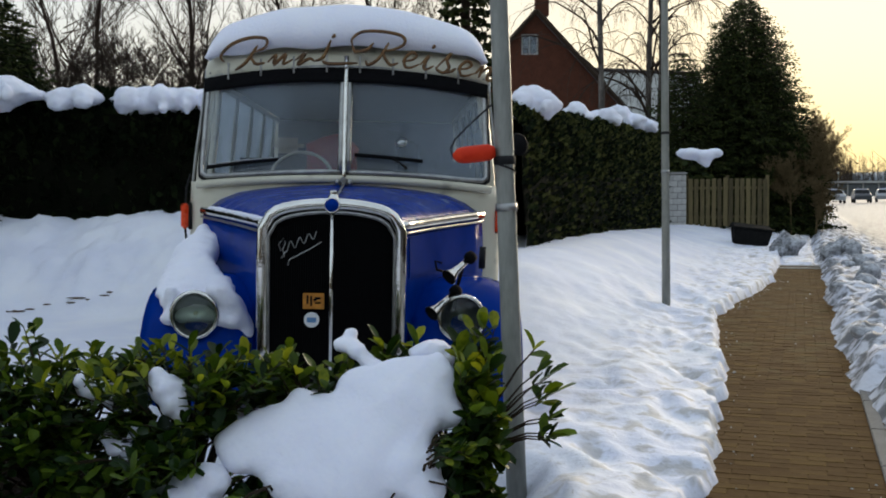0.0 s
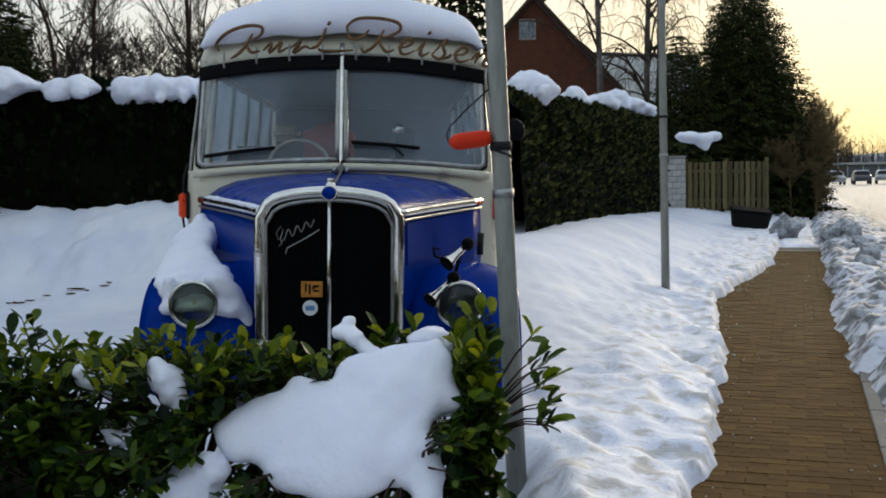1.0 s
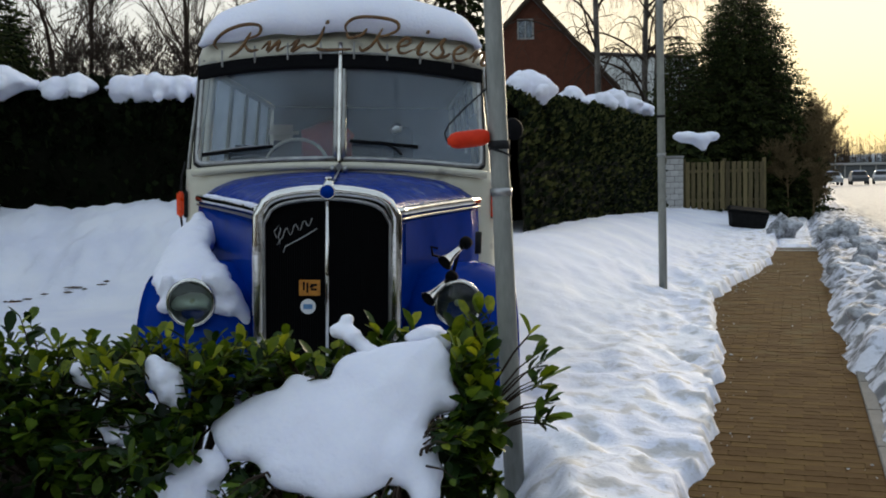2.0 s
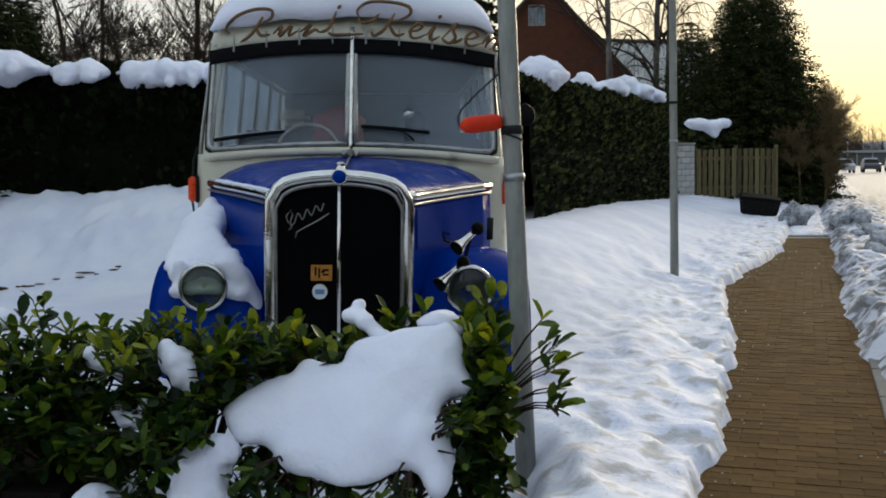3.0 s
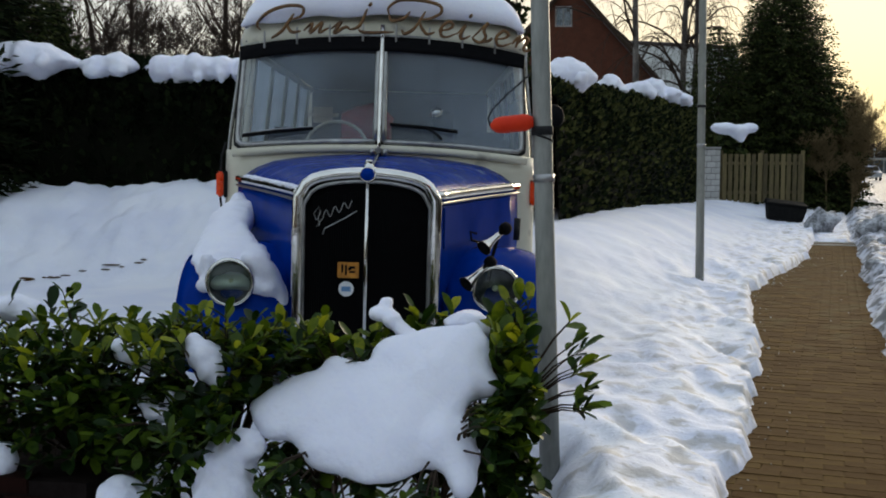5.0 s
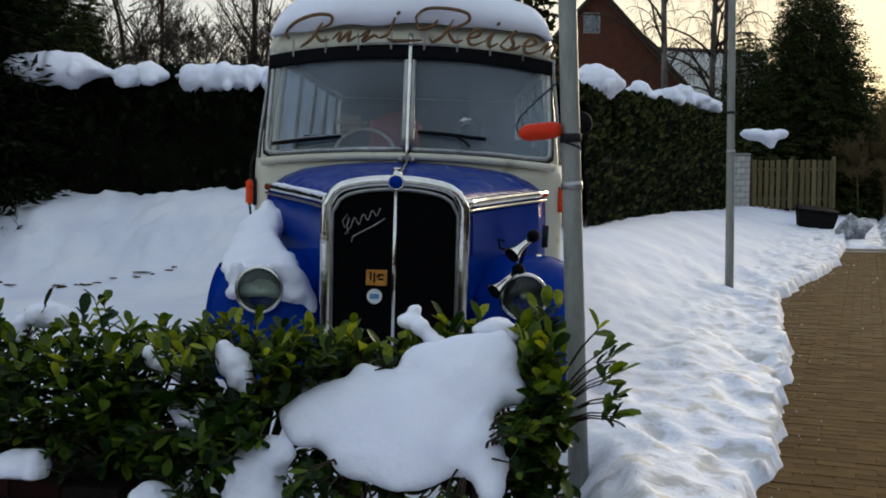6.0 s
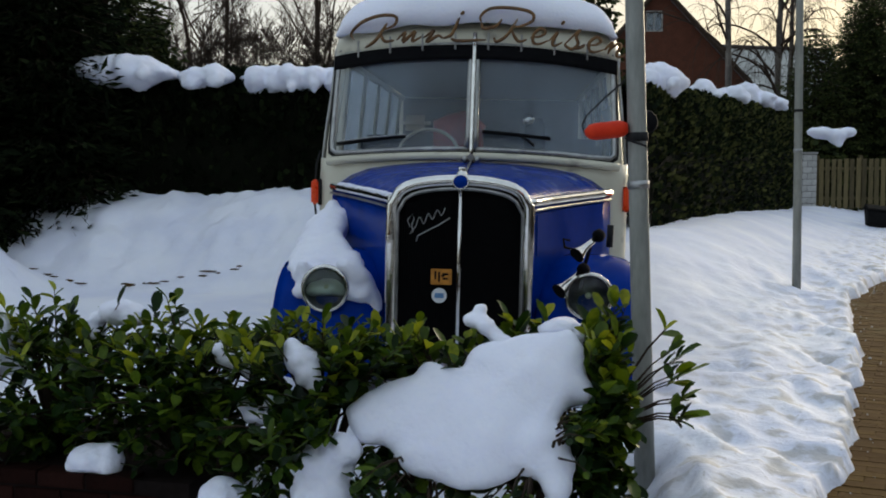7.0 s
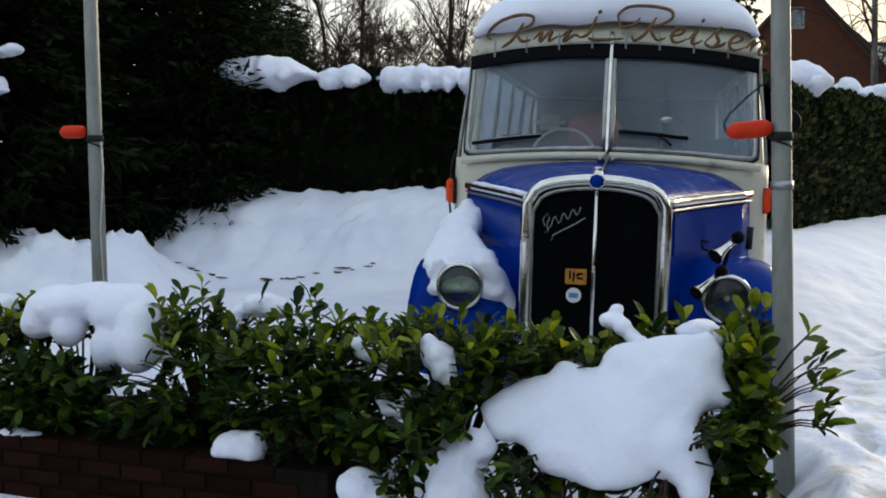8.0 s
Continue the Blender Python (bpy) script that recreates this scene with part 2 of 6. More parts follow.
def box(size, at=(0, 0, 0), bevel=0.0, rot=None, bm=None):
    own = bmesh.new()
    m = Matrix.Translation(at) @ (rot.to_4x4() if rot else Matrix()) @ Matrix.Diagonal((*size, 1))
    bmesh.ops.create_cube(own, size=1, matrix=m)
    if bevel:
        bevelled(own, bevel)
    if bm is None:
        return own
    return joined(bm, own)


def joined(bm, other):
    me = bpy.data.meshes.new("tmp")
    other.to_mesh(me)
    other.free()
    bm.from_mesh(me)
    bpy.data.meshes.remove(me)
    return bm


def tube(points, radius, sides=8, bm=None, cap=True, flat=1.0):
    """A swept round bar; radius may be a list."""
    bm = bm or bmesh.new()
    pts = [Vector(p) for p in points]
    rings = []
    ref = None
    for k, p in enumerate(pts):
        d = (pts[min(k + 1, len(pts) - 1)] - pts[max(k - 1, 0)])
        d = d.normalized() if d.length > 1e-9 else Vector((0, 0, 1))
        if ref is None:
            ref = Vector((0, 0, 1)) if abs(d.z) < 0.9 else Vector((1, 0, 0))
        u = d.cross(ref)
        if u.length < 1e-6:
            u = d.orthogonal()
        u.normalize()
        v = u.cross(d).normalized()
        ref = v
        r = radius[k] if isinstance(radius, (list, tuple)) else radius
        rings.append([bm.verts.new(p + u * (math.cos(2 * math.pi * j / sides) * r * flat) + v * (math.sin(2 * math.pi * j / sides) * r)) for j in range(sides)])
    for r0, r1 in zip(rings, rings[1:]):
        for j in range(sides):
            bm.faces.new((r0[j], r0[(j + 1) % sides], r1[(j + 1) % sides], r1[j]))
    if cap:
        bm.faces.new(rings[0])
        bm.faces.new(rings[-1][::-1])
    return bm


def loft(rings, close=False, cap=False, bm=None):
    """A skin through rows of points."""
    bm = bm or bmesh.new()
    vs = [[bm.verts.new(p) for p in r] for r in rings]
    for r0, r1 in zip(vs, vs[1:]):
        n = len(r0)
        for j in range(n if close else n - 1):
            bm.faces.new((r0[j], r0[(j + 1) % n], r1[(j + 1) % n], r1[j]))
    if cap:
        bm.faces.new(vs[0])
        bm.faces.new(vs[-1][::-1])
    return bm


def thick(ob, depth, offset=-1.0):
    s = ob.modifiers.new("thickness", "SOLIDIFY")
    s.thickness, s.offset = depth, offset
    return ob


def lathe(profile, sides=28, bm=None, m=None):
    """Turns (radius, height) points round z."""
    bm = bm or bmesh.new()
    m = m or Matrix()
    rings = [[m @ Vector((r * math.cos(2 * math.pi * j / sides), r * math.sin(2 * math.pi * j / sides), h)) for j in range(sides)] for r, h in profile]
    return loft(rings, close=True, bm=bm)


def ellipsoid(at, size, bm=None, sub=2):
    own = bmesh.new()
    bmesh.ops.create_icosphere(own, subdivisions=sub, radius=1, matrix=Matrix.Translation(at) @ Matrix.Diagonal((*size, 1)))
    if bm is None:
        return own
    return joined(bm, own)


def smoothstep(a, b, x):
    t = min(max((x - a) / (b - a), 0.0), 1.0)
    return t * t * (3 - 2 * t)


def n3(x, y, z=0.0):
    return noise.noise(Vector((x, y, z)))


def along(keys, n=5):
    """Lumps between key lumps, so that they run into one another."""
    out = []
    for (p0, r0), (p1, r1) in zip(keys, keys[1:]):
        for k in range(n):
            t = k / n
            out.append((tuple(a + (b - a) * t for a, b in zip(p0, p1)), tuple(a + (b - a) * t for a, b in zip(r0, r1))))
    return out + [keys[-1]]


def snow_heap(name, lumps, label, voxel=0.02, rough=0.02, mat=None, freq=7.0, parent=None, settle=6, tilt=0.0):
    """Settled snow: soft lumps (place, size) fused into one skin; tilt: the slope on which they lie."""
    bm = bmesh.new()
    for at, size in lumps:
        own = bmesh.new()
        bmesh.ops.create_icosphere(own, subdivisions=2, radius=1, matrix=Matrix.Translation(at) @ pose(0, 0, 0, tilt) @ Matrix.Diagonal((*size, 1)))
        joined(bm, own)
    ob = part(name, bm, mat or SNOW_SOFT, parent, smooth=True)
    r = ob.modifiers.new("fuse", "REMESH")
    r.mode, r.voxel_size, r.use_smooth_shade = "VOXEL", voxel, True
    s = ob.modifiers.new("settle", "SMOOTH")
    s.factor, s.iterations = 0.7, settle
    tex = bpy.data.textures.new("snow_lumps", "CLOUDS")
    tex.noise_scale = 1.0 / freq
    d = ob.modifiers.new("lumps", "DISPLACE")
    d.texture, d.strength, d.texture_coords = tex, rough, "LOCAL"
    if parent is None:
        tagged(ob, label, "snow")
    elif label:
        ob["label"] = label
    return ob


# ---- ground ----
P_ANG = radians(18.5)            # the footpath's bearing
PX, PY = math.sin(P_ANG), math.cos(P_ANG)


def sc(x, y):
    return x * PX + y * PY, x * PY - y * PX


def xy(s, c):
    return s * PX + c * PY, s * PY - c * PX


def left_edge(s):
    return -0.42 - 0.48 * math.exp(-((s - 13.5) / 3.6) ** 2) - 0.10 * n3(s * 0.9, 3.3) - 0.10 * n3(s * 2.3, 1.1) - 0.035 * n3(s * 4.6, 6.1) - 0.018 * n3(s * 11.0, 5.1)


def right_edge(s):
    return 0.44 - 0.17 * smoothstep(7.5, 11.0, s) + 0.10 * n3(s * 0.8, 7.7) + 0.06 * n3(s * 2.3, 9.1)


def hedge_uv(x, y):
    """Along and across the laurel hedge, whose line lies 8 degrees off the x axis."""
    dx, dy = x + 0.35, y - 4.95
    return dx * 0.9903 - dy * 0.1392, dx * 0.1392 + dy * 0.9903


def fbm(x, y, z, octaves=4):
    t, a = 0.0, 1.0
    for k in range(octaves):
        t += a * n3(x, y, z + 3.7 * k)
        x, y, a = x * 2.03 + 1.3, y * 2.03 + 0.7, a * 0.55
    return t


def ground_z(s, c):
    x, y = xy(s, c)
    le, re = left_edge(s), right_edge(s)
    if le < c < re and s < 23.6:
        return -0.06
    near = 1.0 - smoothstep(60, 140, math.hypot(x, y))
    if c <= le or c < re:
        r = le - c if c <= le else 0.3
        z = -0.06 + (0.19 + (0.08 * n3(s * 3.1, 12.0) + 0.06 * n3(s * 9.0, 15.0)) * math.exp(-r / 0.16)) * smoothstep(0, 0.10, r) + 0.05 * smoothstep(0.1, 1.0, r)
        # trodden, lumpy snow by the path, smoother inland
        rough = 0.005 + 0.062 * math.exp(-((r - 0.35) / 1.15) ** 2)
        wx, wy = x + 0.16 * n3(y * 1.4, x * 1.4, 2.0), y + 0.20 * n3(x * 1.3, y * 1.3, 7.0)
        lumps = 0.70 * fbm(wx * 2.2, wy * 0.9, 1.0, 3) + 0.9 * abs(n3(wx * 4.0, wy * 1.7, 6.0)) + 0.34 * n3(wx * 8.5, wy * 4.2, 4.0) + 0.18 * n3(wx * 17, wy * 9, 8.0)
        pit = max(0.0, n3(wx * 2.8, wy * 1.5, 14.0) - 0.20)
        z += rough * (lumps - 2.2 * pit) * smoothstep(0.0, 0.12, r)
        z += 0.05 * n3(x * 0.8, y * 0.8, 5.0)
        # rise towards the hedge line beside the path
        z += (0.62 - 0.25 * smoothstep(18, 32, s)) * smoothstep(1.2, 3.5, -c) * smoothstep(6.5, 12.5, s) * smoothstep(-0.6, 1.0, x)
        # shovelled bank behind the drive
        wob = 0.5 * n3(x * 0.35, 4.0) + 0.12 * n3(x * 1.7, 2.0)
        bank = smoothstep(11.9, 14.4, y + wob) * smoothstep(0.5, -1.5, x) * smoothstep(40, 20, y)
        z += (1.12 + 0.10 * n3(x * 0.7, 8.0)) * bank + 0.13 * fbm(x * 1.8, y * 1.8, 9.0) * min(bank * 3, 1) * (1 - 0.45 * bank) + 0.10 * min(bank * 2, 1) * abs(fbm(x * 3.6, y * 3.6, 17.0, 5)) + 0.035 * bank * n3(x * 11, y * 11, 21.0)
        # ragged berm at the foot of the spruces
        berm = math.exp(-((y - 11.3 - 0.5 * n3(x * 0.6, 6.0)) / 0.75) ** 2) * smoothstep(-5.6, -6.8, x)
        z += berm * (0.60 + 0.16 * fbm(x * 1.5, y * 1.5, 11.0, 2) + 0.24 * abs(fbm(x * 4.6, y * 4.6, 13.0, 4)) + 0.07 * n3(x * 11, y * 11, 23.0))
        u, v = hedge_uv(x, y)
        low = smoothstep(0.9, 0.5, v) * smoothstep(0.85, 0.55, u) * smoothstep(-2.2, -1.3, v)
        z = z * (1 - low) + low * (-0.12 + 0.03 * n3(x * 2, y * 2, 4))
        if c > le:
            z = 0.05 + 0.04 * fbm(x * 1.5, y * 1.5, 2.0)
    else:
        r = c - re
        z = -0.06 + 0.25 * smoothstep(0, 0.35, r) * smoothstep(2.4, 1.0, r)
        z += 0.13 * fbm(x * 2.6, y * 2.6, 3.0, 5) * smoothstep(0, 0.3, r) * smoothstep(3.0, 1.0, r)
        z += 0.05 * smoothstep(2.0, 3.0, r)
    return z * near + 0.02 * (1 - near)


def spaced(lo, hi, step, grow, far):
    v = [lo]
    while v[-1] < hi:
        v.append(v[-1] + step)
    d = step
    while v[-1] < far:
        d *= grow
        v.append(v[-1] + d)
    return v


cs = sorted({round(-q, 4) for q in spaced(0.2, 7.5, 0.045, 1.14, 2600)} | {round(-7.5 - 0.085 * q, 4) for q in range(80)} | {round(q, 4) for q in spaced(-0.16, 1.6, 0.045, 1.14, 2600)})
ss = [-3.0]
while ss[-1] < 3.4:
    ss.append(ss[-1] + 0.16)
while ss[-1] < 48:
    ss.append(ss[-1] + max(0.05, ss[-1] * 0.0085))
while ss[-1] < 2600:
    ss.append(ss[-1] * 1.12)
back = [-3.0]
while back[-1] > -2600:
    back.append(back[-1] - 0.4 * 1.2 ** len(back))
ss = sorted(back[1:]) + ss
verts = []
for s in ss:
    dl, dr = left_edge(s) + 0.47, right_edge(s) - 0.335
    for c0 in cs:
        # the mesh follows the ragged edges of the path
        c = c0 + dl * math.exp(-((c0 + 0.47) / 0.85) ** 2) * smoothstep(0.3, 0.0, c0) + dr * math.exp(-((c0 - 0.335) / 0.5) ** 2) * smoothstep(-0.3, 0.1, c0)
        x, y = xy(s, c)
        verts.append((x, y, ground_z(s, c)))
nc = len(cs)
faces = [(i * nc + j, i * nc + j + 1, (i + 1) * nc + j + 1, (i + 1) * nc + j) for i in range(len(ss) - 1) for j in range(nc - 1)]
me = bpy.data.meshes.new("ground")
me.from_pydata(verts, [], faces)
me.shade_smooth()


def ground_material():
    """Snow, greyer and grittier beside the path and towards the street."""
    m = bpy.data.materials.new("snow_ground")
    m.use_nodes = True
    n, link = m.node_tree.nodes, m.node_tree.links.new
    b = n["Principled BSDF"]
    tc = n.new("ShaderNodeTexCoord")
    mp = n.new("ShaderNodeMapping")
    mp.inputs["Rotation"].default_value = (0, 0, P_ANG)
    link(tc.outputs["Object"], mp.inputs["Vector"])
    sep = n.new("ShaderNodeSeparateXYZ")
    link(mp.outputs[0], sep.inputs[0])

    def noise_at(scale, detail, stretch=None):
        q = n.new("ShaderNodeTexNoise")
        q.inputs["Scale"].default_value, q.inputs["Detail"].default_value = scale, detail
        link(tc.outputs["Object"], q.inputs["Vector"])
        return q.outputs["Fac"]

    def rng(v, a, b_, lo, hi):
        q = n.new("ShaderNodeMapRange")
        q.interpolation_type = "SMOOTHSTEP"
        for k, w in zip(("From Min", "From Max", "To Min", "To Max"), (a, b_, lo, hi)):
            q.inputs[k].default_value = w
        link(v, q.inputs["Value"])
        return q.outputs[0]

    def mul(a, b_):
        q = n.new("ShaderNodeMath")
        q.operation = "MULTIPLY"
        q.use_clamp = True
        link(a, q.inputs[0])
        link(b_, q.inputs[1])
        return q.outputs[0]

    def mix(f, a, col):
        q = n.new("ShaderNodeMixRGB")
        link(f, q.inputs[0])
        link(a, q.inputs[1]) if not isinstance(a, tuple) else None
        if isinstance(a, tuple):
            q.inputs[1].default_value = (*a, 1)
        q.inputs[2].default_value = (*col, 1)
        return q.outputs[0]

    big, mid, fine = noise_at(1.3, 6), noise_at(5.5, 8), noise_at(34, 5)
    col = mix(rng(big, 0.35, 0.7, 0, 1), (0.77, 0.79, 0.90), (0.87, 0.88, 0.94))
    by_path = rng(sep.outputs["X"], -2.3, -0.7, 0.0, 1.0)
    street = rng(sep.outputs["X"], 0.0, 0.5, 0.0, 1.0)
    col = mix(mul(by_path, rng(mid, 0.49, 0.64, 0, 0.62)), col, (0.36, 0.325, 0.26))
    col = mix(mul(street, rng(mid, 0.42, 0.60, 0.22, 0.95)), col, (0.12, 0.12, 0.125))
    col = mix(mul(by_path, rng(fine, 0.62, 0.72, 0, 0.5)), col, (0.28, 0.26, 0.23))
    col = mix(mul(rng(sep.outputs["X"], 1.5, 2.3, 0.0, 1.0), rng(mid, 0.35, 0.65, 0.75, 0.25)), col, (0.20, 0.18, 0.15))
    link(col, b.inputs["Base Color"])
    b.inputs["Roughness"].default_value = 0.75
    b.inputs["Subsurface Weight"].default_value = 0.06
    b.inputs["Subsurface Radius"].default_value = (0.05, 0.06, 0.08)
    b.inputs["Subsurface Scale"].default_value = 0.2
    bp = n.new("ShaderNodeBump")
    bp.inputs["Distance"].default_value = 0.018
    ad = n.new("ShaderNodeMath")
    ad.operation = "ADD"
    grit = n.new("ShaderNodeMath")
    grit.operation = "MAXIMUM"
    link(rng(sep.outputs["X"], -3.4, -1.2, 0.22, 1.0), grit.inputs[0])
    link(rng(sep.outputs["X"], -8.5, -6.5, 1.0, 0.0), grit.inputs[1])
    link(mul(mid, grit.outputs[0]), ad.inputs[0])
    link(mul(fine, rng(fine, 0, 1, 0.16, 0.16)), ad.inputs[1])
    link(ad.outputs[0], bp.inputs["Height"])
    link(bp.outputs[0], b.inputs["Normal"])
    return m


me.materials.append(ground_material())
ground = tagged(new("ground", me), "deep white snow, trodden and gritty beside the footpath", "snow", kind="structure")


# ---- the coach ----
BUS = pose(-0.695, 6.36, 0.0, 0, 1.5, 2.4)
bus = thing("vintage_coach", "blue and cream vintage bonneted coach parked in snow", "coach", BUS)


def arch(w, shoulder, top, bottom, n=9):
    """Left foot, up, over and down, in the x-z plane."""
    pts = [(-w, bottom + (shoulder - bottom) * k / 4) for k in range(5)]
    rad = 0.13
    for k in range(1, n * 2):
        u = -1 + k / n
        x = u * w
        # flat crown with rounded shoulders
        edge = max(0.0, (abs(x) - (w - rad)) / rad)
        z = top - (top - shoulder) * ((abs(u) ** 2.2) * 0.45 + 0.55 * (1 - math.sqrt(max(0, 1 - edge * edge))))
        pts.append((x, z))
    pts += [(w, shoulder - (shoulder - bottom) * k / 4) for k in range(5)]
    return pts


# grille
outer = arch(0.410, 1.38, 1.535, 0.45)
part("grille_surround", tube([(x, 0, z) for x, z in outer], 0.036, 10), CHROME, bus, "polished chrome radiator surround", smooth=True)
part("grille_inner_trim", tube([(x * 0.915, -0.012, 0.45 + (z - 0.45) * 0.955) for x, z in outer], 0.012, 8), DULL_CHROME, bus, smooth=True)
bm = bmesh.new()
inner = arch(0.388, 1.37, 1.51, 0.45)
vs = [bm.verts.new((x, 0.035, z)) for x, z in inner]
bm.faces.new(vs)
part("grille_backing", bm, BLACK, bus)
for side, name in ((-1, "grille_left"), (1, "grille_right")):
    bm = bmesh.new()
    for k in range(26):
        x = side * (0.022 + k * 0.0137)
        box((0.005, 0.02, 0.90 - 0.04 * (k / 25) ** 2 - (0.06 if k > 22 else 0)), (x, 0.018, 0.95 - 0.02 * (k / 25) ** 2 - (0.03 if k > 22 else 0) + (0.035 if k < 18 else 0.02)), bm=bm)
    for k in range(8):
        box((0.36, 0.006, 0.006), (side * 0.20, 0.024, 0.55 + k * 0.115), bm=bm)
    part(name, bm, BLACK, bus, "black radiator grille slats")
part("grille_bar", tube([(0, -0.02, 0.45), (0, -0.022, 1.0), (0, -0.018, 1.50)], 0.013, 8), CHROME, bus, smooth=True)
bm = lathe([(0.0, 0.018), (0.03, 0.014), (0.042, 0.0), (0.038, -0.015)], 20, m=pose(0, -0.035, 1.528, 90) @ Matrix.Diagonal((1.0, 0.95, 1, 1)))
part("radiator_badge", bm, BLUE, bus, "round blue enamel badge with chrome edge", smooth=True)
part("badge_ring", tube([(0.044 * math.cos(k * math.pi / 10), -0.033, 1.528 + 0.042 * math.sin(k * math.pi / 10)) for k in range(21)], 0.006, 6), CHROME, bus, smooth=True)
# radiator cap
bm = lathe([(0.0, 0.05), (0.02, 0.05), (0.026, 0.04), (0.018, 0.03), (0.03, 0.02), (0.034, 0.0)], 14, m=pose(0.0, 0.10, 1.565))
part("radiator_cap", bm, CHROME, bus, smooth=True)
# plain flourish in place of the maker's script
fl = [(-0.31 + 0.22 * u, -0.008, 1.255 + 0.10 * u + 0.028 * math.sin(u * 26) * (1 - 0.3 * u)) for u in [k / 60 for k in range(61)]]
fl = [(-0.30, -0.008, 1.25), (-0.315, -0.008, 1.29), (-0.285, -0.008, 1.33), (-0.275, -0.008, 1.30), (-0.29, -0.008, 1.26), (-0.28, -0.008, 1.22), (-0.30, -0.008, 1.21)] + fl[10:]
part("script_flourish", tube(fl, 0.0034, 6), DULL_CHROME, bus, "slim silver flourish", smooth=True)
part("flourish_underline", tube([(-0.26, -0.008, 1.165), (-0.25, -0.008, 1.20), (-0.13, -0.008, 1.265), (-0.06, -0.008, 1.31)], 0.0045, 6), DULL_CHROME, bus, smooth=True)
# plates on the grille
plate = part("orange_plate", box((0.128, 0.006, 0.096), (-0.105, -0.004, 0.955), 0.003), material("vignette_orange", [(0.35, (0.42, 0.16, 0.02)), (0.6, (0.62, 0.26, 0.03))], scale=30, rough=0.5), bus, "small orange plate with dark marks")
bm = bmesh.new()
for bx, bz, bw, bh in ((-0.14, 0.965, 0.012, 0.05), (-0.118, 0.955, 0.012, 0.06), (-0.095, 0.962, 0.02, 0.012), (-0.08, 0.972, 0.035, 0.014), (-0.08, 0.945, 0.035, 0.012)):
    box((bw, 0.003, bh), (bx, -0.0085, bz), bm=bm)
part("plate_marks", bm, BLACK, plate)
disc = part("round_sticker", lathe([(0.0, 0.006), (0.045, 0.006), (0.046, 0.0), (0.0, 0.0)], 24, m=pose(-0.115, -0.002, 0.842, 90)), WHITE, bus, "round white and pale blue sticker")
bm = box((0.055, 0.003, 0.03), (-0.115, -0.0095, 0.842), 0.001)
part("sticker_mark", bm, material("pale_blue", [(0.3, (0.10, 0.22, 0.42)), (0.7, (0.16, 0.32, 0.55))], scale=40, rough=0.5), disc)


# bonnet
def bonnet_section(t):
    e = t ** 1.15
    w = 0.405 + (1.00 - 0.405) * e
    shoulder = 1.40 + 0.055 * t
    top = 1.525 + 0.135 * t
    return w, shoulder, top, 0.03 + 1.36 * t


steps = [k / 10 for k in range(11)]
for side, name in ((-1, "bonnet_top_left"), (1, "bonnet_top_right")):
    rings = []
    for t in steps:
        w, sh, top, y = bonnet_section(t)
        row = []
        for k in range(9):
            u = k / 8
            z = top - (top - sh) * (0.55 * u ** 2 + 0.45 * max(0, (u - 0.7) / 0.3) ** 2)
            row.append((side * u * w, y - 0.05 * u * u * t, z))
        rings.append(row)
    thick(part(name, loft(rings), BLUE_FROST, bus, "blue bonnet panel dusted with frost", smooth=True), 0.006)
    rings = []
    for t in steps:
        w, sh, top, y = bonnet_section(t)
        rings.append([(side * w * (1 + 0.012 * math.sin(u * math.pi)), y - 0.05 * t, sh - 0.012 - u * (0.75 - 0.1 * t)) for u in (0, 0.25, 0.5, 0.75, 1)])
    panel = thick(part("bonnet_side_panel", loft(rings), BLUE, bus, "blue bonnet side panel", smooth=True), 0.006)
    # raised field on the side panel
    rr = []
    for t in [0.12 + 0.06 * k for k in range(14)]:
        w, sh, top, y = bonnet_section(t)
        rr.append([(side * (w * (1 + 0.012 * math.sin(u * math.pi)) + 0.008), y - 0.05 * t - 0.004, sh - 0.012 - u * (0.75 - 0.1 * t)) for u in (0.08, 0.25, 0.42)])
    thick(part("side_field", loft(rr), BLUE, panel), 0.01)
    strip = []
    for t in steps:
        w, sh, top, y = bonnet_section(t)
        strip.append((side * (w + 0.004), y - 0.05 * t - 0.003, sh + 0.004))
    part("bonnet_side_trim", tube(strip, 0.028, 8, flat=0.8), CHROME, bus, "chrome bonnet side moulding", smooth=True)
    strip2 = [(p[0] + side * 0.008, p[1], p[2] - 0.045) for p in strip]
    part("side_bead", tube(strip2, 0.009, 6), DULL_CHROME, bus, smooth=True)
hinge = []
for t in steps:
    w, sh, top, y = bonnet_section(t)
    hinge.append((0, y, top + 0.006))
part("bonnet_hinge", tube(hinge, 0.011, 6), CHROME, bus, smooth=True)
part("bonnet_catch", box((0.05, 0.05, 0.05), (0.0, 1.30, 1.69), 0.012), DULL_CHROME, bus)
for sx in (-0.045, 0.045):
    part("catch_knob", ellipsoid((sx, 1.29, 1.675), (0.02, 0.02, 0.028)), DULL_CHROME, bus, smooth=True)


